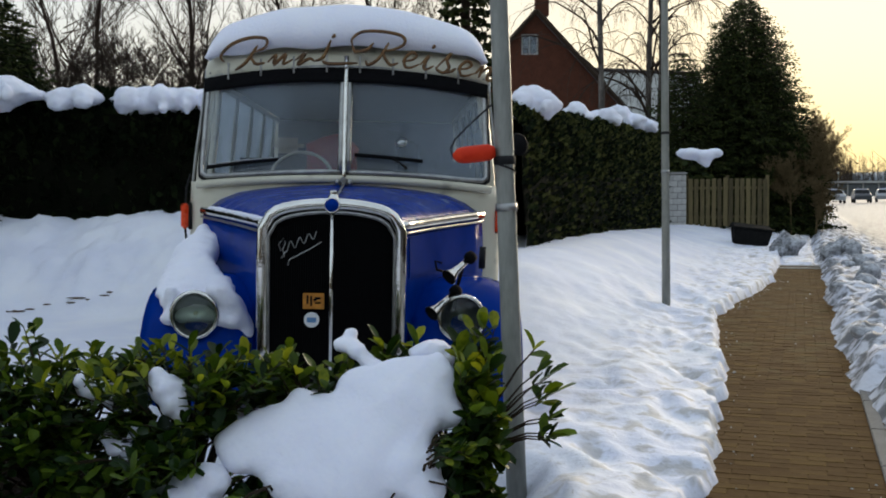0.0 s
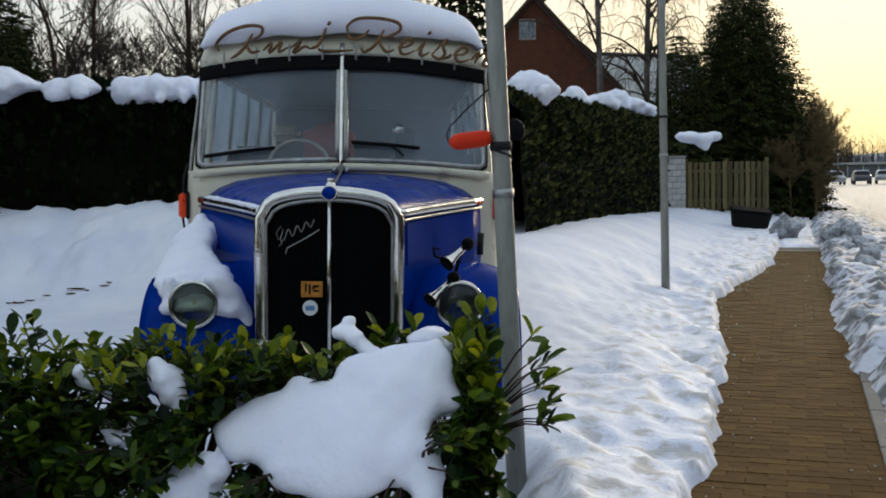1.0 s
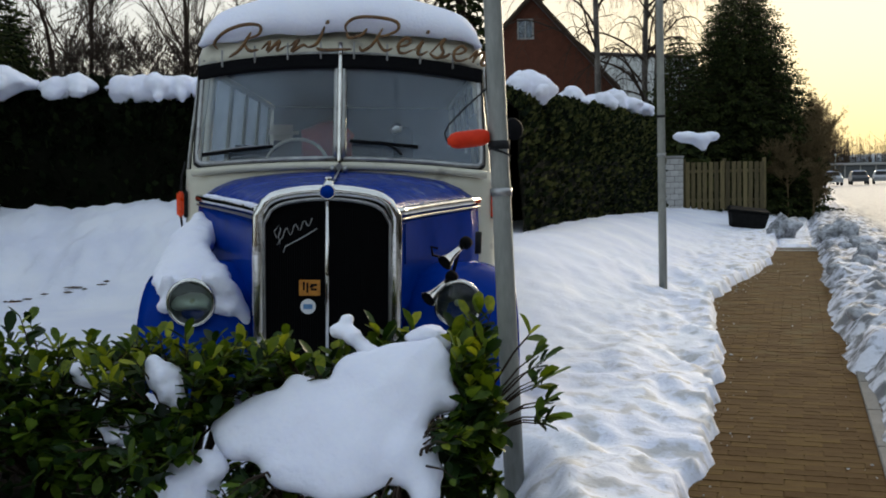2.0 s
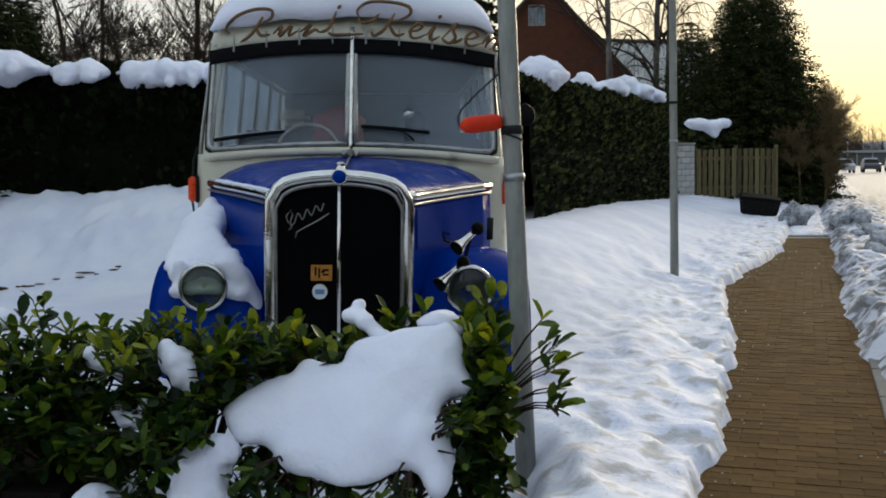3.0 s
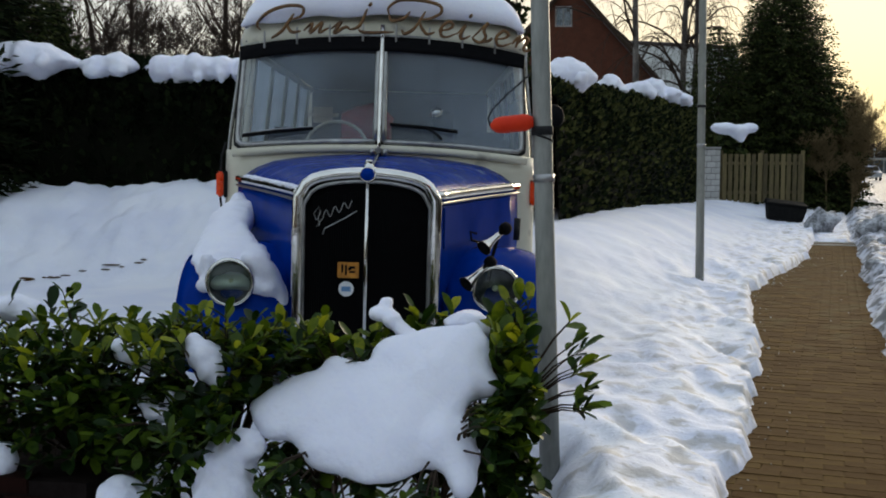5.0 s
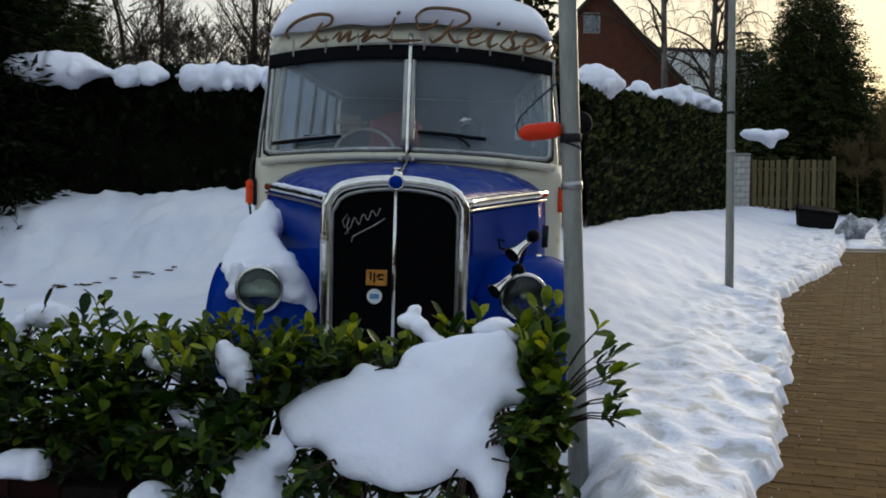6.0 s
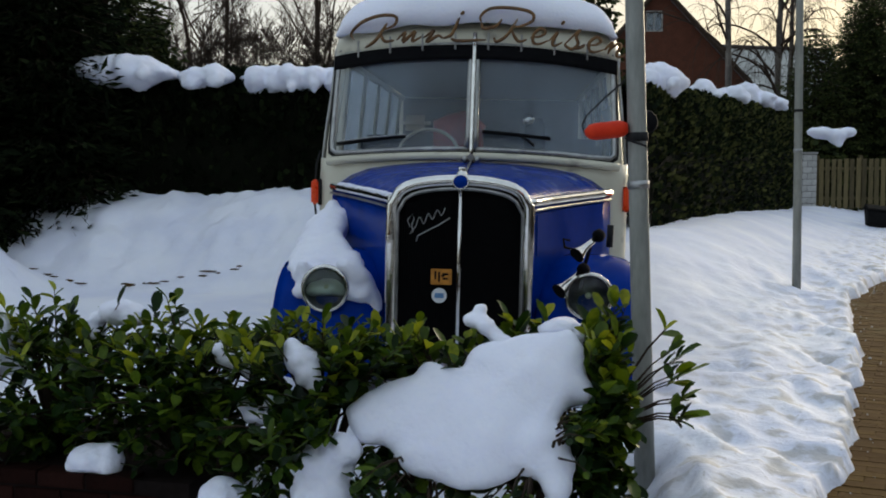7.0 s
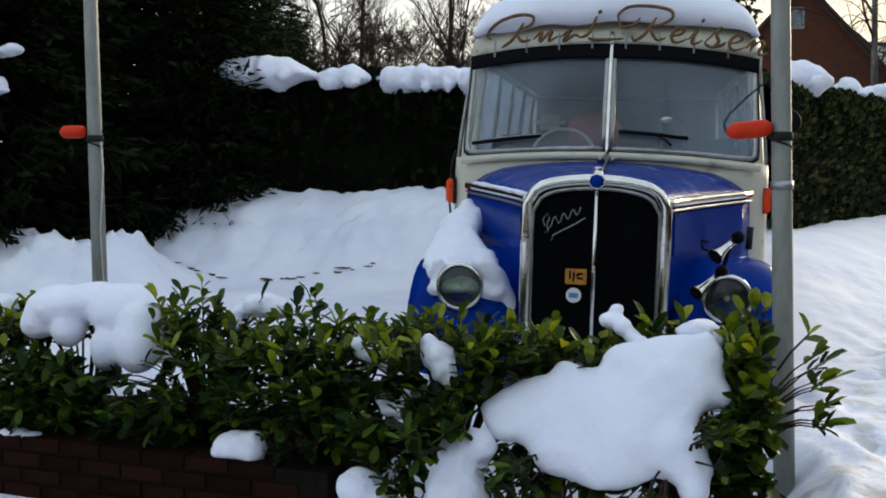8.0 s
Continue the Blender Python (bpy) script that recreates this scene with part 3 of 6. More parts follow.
# cab body
def plan(z, half, front, rear=6.6, corner=0.28, bulge=0.07, n=7):
    """Front half of a plan outline: rear left, along the side, round the nose, to rear right."""
    pts = [(-half, rear, z), (-half, 3.5, z)]
    for k in range(n + 1):
        a = math.pi / 2 * k / n
        pts.append((-half + corner * (1 - math.cos(a)) , front + bulge + corner * (1 - math.sin(a)), z))
    for k in range(1, 8):
        x = (-1 + k / 4) * (half - corner)
        pts.append((x, front + bulge * (x / (half - corner)) ** 2, z))
    for k in range(n + 1):
        a = math.pi / 2 * (1 - k / n)
        pts.append((half - corner * (1 - math.cos(a)), front + bulge + corner * (1 - math.sin(a)), z))
    pts += [(half, 3.5, z), (half, rear, z)]
    return pts


def cab_at(z):
    half = 1.135 - 0.075 * smoothstep(1.5, 2.6, z)
    front = 1.40 + 0.15 * smoothstep(1.6, 2.6, z)
    return half, front


thick(part("cowl", loft([plan(z, *cab_at(z)) for z in (0.55, 0.8, 1.1, 1.35, 1.55, 1.665)]), CREAM, bus, "cream painted cowl and waist panels", smooth=True), 0.03, 1)
for side in (-1, 1):
    thick(part("blue_waist", loft([[(side * 1.146, y, z) for y in (1.95, 3.5, 6.6)] for z in (0.55, 1.2)]), BLUE, bus), 0.008)
# roof
rr = []
for z, dx, dy in ((2.44, 0.0, 0.0), (2.50, 0.0, 0.0), (2.58, 0.02, 0.03), (2.65, 0.07, 0.10), (2.70, 0.17, 0.22), (2.735, 0.34, 0.45), (2.75, 0.6, 0.8)):
    h, f = cab_at(z)
    rr.append(plan(z, h - dx, f + dy, rear=6.6 - dy, corner=0.30))
roof = thick(part("roof", loft(rr), CREAM, bus, "cream domed roof front", smooth=True), 0.03, 1)
bm = bmesh.new()
h, f = cab_at(2.75)
vs = [bm.verts.new(p) for p in plan(2.752, h - 0.6, f + 0.8, rear=5.8, corner=0.3)]
bm.faces.new(vs)
part("roof_crown", bm, CREAM, bus)
drip = [(x * 1.005, y - 0.012, z + 0.045 - 0.085 * (x / 1.07) ** 2) for x, y, z in plan(2.475, *cab_at(2.475))]
part("rain_gutter", tube(drip[1:-1], 0.014, 6), DULL_CHROME, bus, smooth=True)
# black band over the panes, standing in for the dark at their top
vb = []
for z in (2.405, 2.435, 2.465, 2.51):
    row = []
    for k in range(25):
        q = -1 + k / 12
        drop = 0.09 * abs(q) ** 2.2
        row.append((q * (1.045 - 0.02 * (z - 2.3)), 1.472 + 0.12 * (z - 2.3) + 0.10 * q * q, z - drop))
    vb.append(row)
thick(part("pane_top_shade", loft(vb), BLACK, bus, "black band for the shade along the top of the windscreen", smooth=True), 0.01)
# rear and pillars
part("rear_wall", box((2.2, 0.04, 2.0), (0, 6.6, 1.55), 0.01), CREAM, bus)
for side in (-1, 1):
    post = []
    for z in [1.66 + 0.1 * k for k in range(9)]:
        h, f = cab_at(z)
        post.append([(side * (h - 0.0), f + 0.38, z), (side * (h - 0.02), f + 0.24, z), (side * (h - 0.065), f + 0.155, z), (side * (h - 0.105), f + 0.115, z), (side * (h - 0.10), f + 0.17, z), (side * (h - 0.06), f + 0.38, z)])
    part("windscreen_pillar", loft(post, close=True, cap=True), CREAM, bus, smooth=False)
    trim = [(side * (cab_at(z)[0] + 0.004), cab_at(z)[1] + 0.26, z) for z in [1.2 + 0.13 * k for k in range(11)]]
    part("corner_bead", tube(trim, 0.012, 6), DULL_CHROME, bus, smooth=True)
    for k in range(5):
        y = 2.35 + k * 0.95
        part("window_post", box((0.05, 0.11, 0.86), (side * 1.095, y, 2.04), 0.012, Euler((0, side * -0.09, 0)).to_matrix()), CREAM, bus)
    for k in range(4):
        pane = part("side_window", box((0.006, 0.84, 0.80), (side * 1.095, 2.825 + k * 0.95, 2.04), 0, Euler((0, side * -0.09, 0)).to_matrix()), DAYLIT_GLASS if side < 0 else GLASS, bus)
        pane.visible_shadow = False
    part("window_rail", box((0.05, 4.3, 0.05), (side * 1.06, 4.4, 2.44), 0.01), CREAM, bus)


# windscreen: two panes meeting at a raised middle bar
def ws(u, v):
    """A place on the windscreen: u from -1 to 1 across, v from 0 to 1 up."""
    half = 1.068 - 0.03 * v
    zb, zt = 1.750 - 0.060 * abs(u) ** 2, 2.475 - 0.095 * abs(u) ** 2.2
    z = zb + (zt - zb) * v
    y = 1.385 + 0.135 * v + 0.10 * abs(u) ** 2
    return Vector((u * half, y, z))


for side, name in ((-1, "windscreen_left"), (1, "windscreen_right")):
    rows = [[ws(side * (0.02 + 0.955 * k / 8), v / 6) for k in range(9)] for v in range(7)]
    pane = part(name, loft(rows), GLASS, bus, "large hazy windscreen pane with bluish reflections", smooth=True)
    pane.visible_shadow = False
    edge = [ws(side * 0.025, v / 8) for v in range(9)]
    edge += [ws(side * (0.025 + 0.90 * k / 8), 1) for k in range(1, 9)]
    edge += [ws(side * 0.965, 0.97), ws(side * 0.975, 0.92)] + [ws(side * 0.975, v / 8) for v in range(7, 0, -1)] + [ws(side * 0.97, 0.05), ws(side * 0.94, 0.01)]
    edge += [ws(side * (0.025 + 0.90 * k / 8), 0) for k in range(7, -1, -1)]
    fr = part("frame", tube([p + Vector((0, -0.012, 0)) for p in edge], 0.019, 8), DULL_CHROME, pane, "dull metal window frame", smooth=True)
    seal = part("seal", tube([Vector((p.x * 1.012, p.y + 0.004, p.z + (-0.02 if p.z < 2.0 else 0.02))) for p in edge], 0.021, 8), RUBBER, pane, "black rubber seal", smooth=True)
part("windscreen_bar", tube([ws(0, v / 6) + Vector((0, -0.03, 0)) for v in range(-1, 8)], 0.017, 8), CHROME, bus, smooth=True)
# sill below the panes
part("windscreen_sill", tube([ws(-1 + k / 10, -0.07) + Vector((0, -0.01, 0)) for k in range(21)], 0.03, 8), CREAM, bus, smooth=True)

# wipers
w1 = part("wiper_left", tube([ws(-0.93, 0.10) + Vector((0, -0.05, 0)), ws(-0.7, 0.115) + Vector((0, -0.055, 0)), ws(-0.45, 0.135) + Vector((0, -0.05, 0))], 0.015, 6), BLACK, bus, "black wiper blade", smooth=True)
part("wiper_arm", tube([ws(-0.45, 0.15) + Vector((0, -0.06, 0)), ws(-0.7, 0.14) + Vector((0, -0.07, 0)), ws(-0.92, 0.12) + Vector((0, -0.04, 0))], 0.006, 5), DULL_CHROME, w1, smooth=True)
w2 = part("wiper_right", tube([ws(0.07, 0.175) + Vector((0, -0.05, 0)), ws(0.30, 0.16) + Vector((0, -0.055, 0)), ws(0.53, 0.145) + Vector((0, -0.05, 0))], 0.015, 6), BLACK, bus, "black wiper blade", smooth=True)
part("wiper_arm", tube([ws(0.30, 0.17) + Vector((0, -0.065, 0)), ws(0.38, 0.11) + Vector((0, -0.06, 0)), ws(0.42, 0.06) + Vector((0, -0.04, 0))], 0.009, 5), BLACK, w2, smooth=True)

# indicators and mirror
for side in (-1, 1):
    ind = part("indicator", box((0.052, 0.075, 0.185), (1.145 if side > 0 else -1.18, 1.60, 1.41), 0.014), ORANGE, bus, "orange flashing indicator lens", smooth=False)
    part("indicator_base", box((0.03, 0.06, 0.20), (1.115 if side > 0 else -1.145, 1.62, 1.41), 0.008), RUBBER, ind)
    part("cab_grab_rail", tube([(side * 1.185, 1.70, 1.2), (side * 1.20, 1.68, 1.35), (side * 1.19, 1.70, 1.62), (side * 1.165, 1.72, 1.72)], 0.009, 6), RUBBER, bus, smooth=True)
mir = part("mirror_arm", tube([(1.12, 1.60, 1.86), (1.22, 1.52, 1.92), (1.27, 1.50, 1.98)], 0.009, 6), BLACK, bus, "dark round driving mirror on an arm", smooth=True)
part("mirror_head", lathe([(0.0, 0.02), (0.07, 0.016), (0.085, 0.0), (0.07, -0.02), (0.0, -0.03)], 20, m=pose(1.27, 1.50, 1.98, 80, 0, 25)), BLACK, mir, smooth=True)

# wings, wheels, lamps
for side in (-1, 1):
    rows = []
    for k in range(19):
        ang = math.radians(-18 + k * 12.2)
        row = []
        for j in range(13):
            u = -1 + j / 6
            r = 0.60 * (1 - 0.20 * abs(u) ** 3.2) + (0.02 if abs(u) > 0.98 else 0)
            x = side * (0.82 + 0.355 * u)
            row.append((x, 0.66 - r * 1.06 * math.cos(ang), 0.47 + r * math.sin(ang) * 1.0))
        rows.append(row)
    thick(part("wing", loft(rows), BLUE, bus, "rounded blue front wing", smooth=True), 0.012)
    wheel = part("wheel", lathe([(0.0, -0.05), (0.18, -0.05), (0.24, 0.0), (0.27, 0.06)], 28, m=pose(side * 0.94, 0.66, 0.42, 0, 90)), BLUE, bus, smooth=True)
    part("tyre", lathe([(0.27, -0.11), (0.36, -0.12), (0.42, -0.08), (0.425, 0.0), (0.42, 0.08), (0.36, 0.12), (0.27, 0.11), (0.27, -0.11)], 32, m=pose(side * 0.94, 0.66, 0.42, 0, 90)), RUBBER, wheel, smooth=True)
    lx = 0.785 if side > 0 else -0.82
    m = pose(lx, 0.09, 0.855, 90)
    lamp = part("headlamp", lathe([(0.0, -0.16), (0.05, -0.155), (0.10, -0.11), (0.135, -0.03), (0.143, 0.03)], 32, m=m), DULL_CHROME, bus, "round headlamp with chrome rim", smooth=True)
    part("lamp_rim", lathe([(0.143, 0.0), (0.150, 0.02), (0.149, 0.04), (0.138, 0.055), (0.126, 0.05), (0.126, 0.03)], 36, m=m), CHROME, lamp, smooth=True)
    part("lamp_reflector", lathe([(0.128, 0.03), (0.10, -0.03), (0.05, -0.08), (0.0, -0.09)], 28, m=m), material("reflector", [(0.3, (0.10, 0.115, 0.10)), (0.7, (0.20, 0.22, 0.19))], scale=12, rough=0.4, metal=1.0), lamp, smooth=True)
    part("lamp_lens", lathe([(0.128, 0.035), (0.10, 0.058), (0.05, 0.07), (0.0, 0.073)], 28, m=m), LENS, lamp, smooth=True)
    part("lamp_bulb", ellipsoid((lx, 0.11, 0.855), (0.02, 0.03, 0.02)), IVORY, lamp, smooth=True)
    part("lamp_bracket", tube([(lx, 0.14, 0.74), (side * 0.78, 0.20, 0.60), (side * 0.72, 0.25, 0.50)], 0.025, 8), BLACK, lamp, smooth=True)
# horns
for hx, hy, hz, ln, ry in ((0.70, -0.02, 1.11, 0.20, 35), (0.60, -0.06, 0.895, 0.22, 55)):
    prof = [(0.052, 0.0), (0.046, 0.012), (0.03, 0.05), (0.022, 0.10), (0.017, ln), (0.0, ln)]
    hm = pose(hx, hy, hz) @ Matrix(((0, 0, 0.82, 0), (1, 0, 0, 0), (0, 1, 0.57, 0), (0, 0, 0, 1)))
    d = Vector((0.62, 0.55, 0.52)).normalized()
    hm = Matrix.Translation((hx, hy, hz)) @ d.to_track_quat("Z", "Y").to_matrix().to_4x4()
    horn = part("horn", lathe(prof, 22, m=hm), CHROME, bus, "chrome trumpet horn", smooth=True)
    part("horn_mouth", lathe([(0.0, 0.03), (0.03, 0.02), (0.048, -0.002)], 20, m=hm), BLACK, horn, smooth=True)
    part("horn_drum", lathe([(0.0, -0.02), (0.035, -0.02), (0.04, 0.0), (0.035, 0.025), (0.0, 0.025)], 18, m=hm @ Matrix.Translation((0, 0, ln + 0.01))), BLACK, horn, smooth=True)
part("horn_stay", tube([(0.80, 0.12, 1.20), (0.76, 0.10, 1.05), (0.74, 0.1, 0.9)], 0.012, 6), BLACK, bus, smooth=True)
part("horn_cable", tube([(0.66, 0.06, 1.19), (0.62, 0.05, 1.20), (0.63, 0.04, 1.15), (0.67, 0.05, 1.14)], 0.008, 6), BLACK, bus, smooth=True)
part("wing_bolts", tube([(0.97, 0.9, 1.10), (0.975, 0.9, 1.25)], 0.022, 8), RUBBER, bus, smooth=True)

# inside
# dark panel added over the cream rear wall to darken the interior
part("rear_dark_panel", box((2.1, 0.03, 1.5), (0, 6.55, 1.7)), SEAT_CLOTH, bus)
part("cabin_floor", box((2.2, 5.1, 0.06), (0, 4.1, 0.95)), RUBBER, bus)
part("ceiling_lining", box((2.05, 4.9, 0.02), (0, 4.15, 2.47), 0.005), SEAT_CLOTH, bus)
dash = part("dashboard", box((2.0, 0.30, 0.12), (0, 1.66, 1.60), 0.03), DARK_PLASTIC, bus)
wheelm = pose(-0.36, 1.95, 1.70, 62)
part("steering_wheel", tube([wheelm @ Vector((0.24 * math.cos(k * math.pi / 18), 0.24 * math.sin(k * math.pi / 18), 0)) for k in range(37)], 0.013, 8), IVORY, bus, "ivory rimmed steering wheel", smooth=True)
part("steering_spokes", joined(tube([wheelm @ Vector((-0.24, 0, 0)), wheelm @ Vector((0.24, 0, 0))], 0.009, 6), tube([wheelm @ Vector((0, -0.24, 0)), wheelm @ Vector((0, 0, 0))], 0.009, 6)), DARK_PLASTIC, bus)
part("driver_seat", box((0.55, 0.12, 0.75), (-0.36, 2.62, 1.55), 0.05), SEAT_CLOTH, bus, smooth=False)
bm = ellipsoid((-0.15, 2.3, 1.86), (0.22, 0.13, 0.22))
for v in bm.verts:
    v.co += Vector((n3(v.co.x * 9, v.co.z * 9), 0, n3(v.co.z * 8, v.co.x * 8, 3))) * 0.05
part("red_jacket", bm, RED_CLOTH, bus, "red cloth thrown over the driver seat", smooth=True)
part("seat_headrest", box((0.26, 0.10, 0.13), (-0.52, 2.5, 1.98), 0.05), IVORY, bus)
for r in range(5):
    for sx in (-0.72, 0.72):
        part("passenger_seat", box((0.75, 0.14, 0.80), (sx, 3.35 + r * 0.68, 1.50), 0.06), SEAT_CLOTH, bus)
tick = part("ticket_machine", box((0.15, 0.16, 0.26), (0.46, 1.80, 1.87), 0.02), DARK_PLASTIC, bus, "dark ticket machine with a bright metal top")
part("machine_lamp", ellipsoid((0.41, 1.73, 1.98), (0.05, 0.05, 0.05)), CHROME, tick, smooth=True)
part("machine_post", box((0.05, 0.05, 0.30), (0.50, 1.82, 1.65), 0.01), DULL_CHROME, tick)

# cut-out roof lettering: strokes of flat bar standing on the roof edge
def letter_at(u, v, lean=0.28):
    """A place on the curved lettering band: u across in metres, v up."""
    x = u + lean * v
    drop = 0.085 * (x / 1.0) ** 2
    return Vector((x, 1.44 + 0.10 * (x / 1.0) ** 2 + 0.02, 2.535 - drop + v))


def stroke(pts, r, bm, n=6):
    """A smooth bar through the points."""
    out = []
    p = [Vector((*q, 0)) for q in pts]
    for k in range(len(p) - 1):
        p0, p1, p2, p3 = p[max(k - 1, 0)], p[k], p[k + 1], p[min(k + 2, len(p) - 1)]
        for j in range(n):
            t = j / n
            out.append(0.5 * ((2 * p1) + (p2 - p0) * t + (2 * p0 - 5 * p1 + 4 * p2 - p3) * t * t + (3 * p1 - p0 - 3 * p2 + p3) * t ** 3))
    out.append(p[-1])
    m = len(out)
    rad = [r * (0.45 + 0.75 * math.sin(math.pi * k / (m - 1)) ** 0.7) for k in range(m)]
    return tube([letter_at(q.x, q.y) for q in out], rad, 6, bm=bm)


GLYPH = {
    "R": [[(0.16, 0.17), (0.12, 0.05), (0.06, 0.0), (0.03, 0.03)], [(-0.09, 0.13), (-0.11, 0.18), (-0.05, 0.235), (0.10, 0.245), (0.24, 0.225), (0.27, 0.17), (0.20, 0.12), (0.13, 0.11)], [(0.13, 0.11), (0.17, 0.05), (0.22, 0.01), (0.27, 0.03)], [(-0.09, 0.13), (-0.06, 0.09), (0.02, 0.11), (0.05, 0.16)]],
    "e": [[(0.0, 0.04), (0.06, 0.055), (0.085, 0.085), (0.05, 0.105), (0.015, 0.06), (0.03, 0.01), (0.07, 0.005), (0.12, 0.035)]],
    "i": [[(0.0, 0.03), (0.04, 0.10), (0.025, 0.03), (0.045, 0.005), (0.09, 0.035)], [(0.045, 0.15), (0.055, 0.163), (0.05, 0.175)]],
    "s": [[(0.0, 0.02), (0.07, 0.135), (0.06, 0.085), (0.085, 0.04), (0.06, 0.0), (0.015, 0.012), (0.0, 0.03)], [(0.06, 0.0), (0.11, 0.02), (0.13, 0.045)]],
    "n": [[(0.0, 0.03), (0.035, 0.09), (0.03, 0.01)], [(0.03, 0.03), (0.07, 0.09), (0.095, 0.08), (0.085, 0.02), (0.105, 0.005), (0.14, 0.03)]],
}
u = 0.10
for ch, adv, k in (("R", 0.29, 1.0), ("e", 0.125, 1.1), ("i", 0.105, 1.1), ("s", 0.14, 1.1), ("e", 0.125, 1.1), ("n", 0.14, 1.1)):
    bm = bmesh.new()
    for st in GLYPH[ch]:
        stroke([(u + px * k, pz * k) for px, pz in st], 0.0115, bm)
    part("roof_letter", bm, GOLD, bus, "rusty gold cut-out script letter", smooth=True)
    u += adv * k
# the first word stays plain flourishes
for u0, strokes in ((-0.86, [[(0.17, 0.16), (0.12, 0.05), (0.05, 0.0)], [(-0.05, 0.07), (-0.09, 0.12), (-0.03, 0.19), (0.10, 0.22), (0.22, 0.20), (0.23, 0.14), (0.14, 0.11)], [(0.13, 0.10), (0.19, 0.03), (0.26, 0.03)]]),
                    (-0.58, [[(0.0, 0.03), (0.05, 0.08), (0.05, 0.01), (0.12, 0.08), (0.12, 0.01), (0.18, 0.04)]]),
                    (-0.38, [[(0.0, 0.03), (0.06, 0.08), (0.03, 0.0), (0.10, 0.04), (0.14, 0.02)]]),
                    (-0.26, [[(0.02, 0.02), (0.08, 0.05), (0.10, 0.17)], [(0.10, 0.19), (0.115, 0.20), (0.11, 0.215)], [(0.08, 0.02), (0.14, 0.0), (0.34, 0.008)]])):
    bm = bmesh.new()
    for st in strokes:
        stroke([(u0 + px, pz) for px, pz in st], 0.0115, bm)
    part("roof_flourish", bm, GOLD, bus, "rusty gold cut-out flourish", smooth=True)
for k in range(8):
    x = -0.86 + k * 0.24
    p = letter_at(x, 0.0, 0)
    part("letter_stay", tube([p + Vector((0, 0, -0.06)), p + Vector((0, 0, 0.06))], 0.008, 5), DULL_CHROME, bus)

# snow on the roof, in a dome
verts, faces = [], []
NU, NV = 56, 60
for i in range(NV + 1):
    v = i / NV
    for j in range(NU + 1):
        q = -1 + 2 * j / NU
        y = 1.50 + 0.10 * q * q + 4.7 * v ** 1.6
        h = 0.285 * (1 - 0.40 * q * q) * (1 - abs(q) ** 14) ** 0.5 * min(1.0, v / 0.14) ** 0.40 * (1 - smoothstep(0.9, 1.0, v))
        x = q * (1.045 + 0.012 * n3(y * 2, 1))
        base = 2.66 - 0.05 * q * q - 0.03 * smoothstep(0.85, 1, abs(q)) + 0.09 * smoothstep(0, 0.25, v) * (1 - 0.5 * q * q)
        lip = 0.035 * n3(x * 3.2, 5.5) * smoothstep(0.12, 0.0, v)
        verts.append((x, y + 0.05 * n3(x * 2.3, 2.2) * (1 - v), base + h + lip + 0.012 * n3(x * 3, y * 3, 7)))
for i in range(NV):
    for j in range(NU):
        a0 = i * (NU + 1) + j
        faces.append((a0, a0 + 1, a0 + NU + 2, a0 + NU + 1))
me = bpy.data.meshes.new("roof_snow")
me.from_pydata(verts, [], faces)
me.shade_smooth()
me.materials.append(SNOW_SOFT)
roof_snow = new("roof_snow", me)
roof_snow.matrix_world = BUS
sol = roof_snow.modifiers.new("body", "SOLIDIFY")
sol.thickness, sol.offset = 0.05, -1
tagged(roof_snow, "thick rounded snow cap lying on the coach roof", "snow")
lumps = []
for i in range(13):
    y = 0.16 + 0.09 * i
    rise = smoothstep(0.45, 1.15, y)
    xl, xr = -0.98 - 0.08 * smoothstep(0.15, 0.4, y), -0.62 - 0.27 * smoothstep(0.2, 0.75, y) + 0.05 * n3(y * 7, 2.0)
    for j in range(6):
        x = xl + (xr - xl) * j / 5
        r = 0.60 * (1 - 0.20 * abs((x + 0.82) / 0.355) ** 3.2)
        z = 0.47 + r * math.sqrt(max(0.0, 1 - ((0.66 - min(y, 0.66)) / (1.06 * r)) ** 2)) + 0.17 * rise * (1 - 0.25 * abs(j / 5 - 0.6))
        lumps.append(((x, y, z), (0.075, 0.10, 0.05 + 0.05 * rise)))
lumps += along([((-0.70, 0.17, 0.99), (0.09, 0.09, 0.06)), ((-0.62, 0.20, 0.90), (0.08, 0.09, 0.07)), ((-0.55, 0.24, 0.76), (0.07, 0.09, 0.08)), ((-0.49, 0.26, 0.58), (0.06, 0.09, 0.08))])
lumps += along([((-0.98, 0.17, 0.96), (0.05, 0.06, 0.07)), ((-0.97, 0.15, 0.86), (0.03, 0.05, 0.06))])
lumps += [((-0.97, 1.22, 1.31), (0.06, 0.12, 0.06)), ((-0.95, 1.10, 1.26), (0.06, 0.12, 0.06)), ((-0.94, 0.98, 1.18), (0.06, 0.12, 0.06))]
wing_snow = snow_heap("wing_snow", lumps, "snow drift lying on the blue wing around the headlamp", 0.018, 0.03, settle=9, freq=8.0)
wing_snow.matrix_world = BUS
bm = bmesh.new()
for t in [0.1 + 0.03 * k for k in range(27)]:
    w, sh, top, y = bonnet_section(t)
    if n3(t * 40, 3) > -0.2:
        ellipsoid((-(w - 0.005), y - 0.05 * t, sh + 0.030), (0.035 + 0.02 * n3(t * 17, 6), 0.024 + 0.02 * n3(t * 30, 1), 0.014 + 0.012 * abs(n3(t * 23, 4))), bm, 1)
frost = part("frost_crumbs", bm, SNOW_SOFT, smooth=True)
frost.matrix_world = BUS
tagged(frost, "crumbs of snow along the bonnet moulding", "snow")


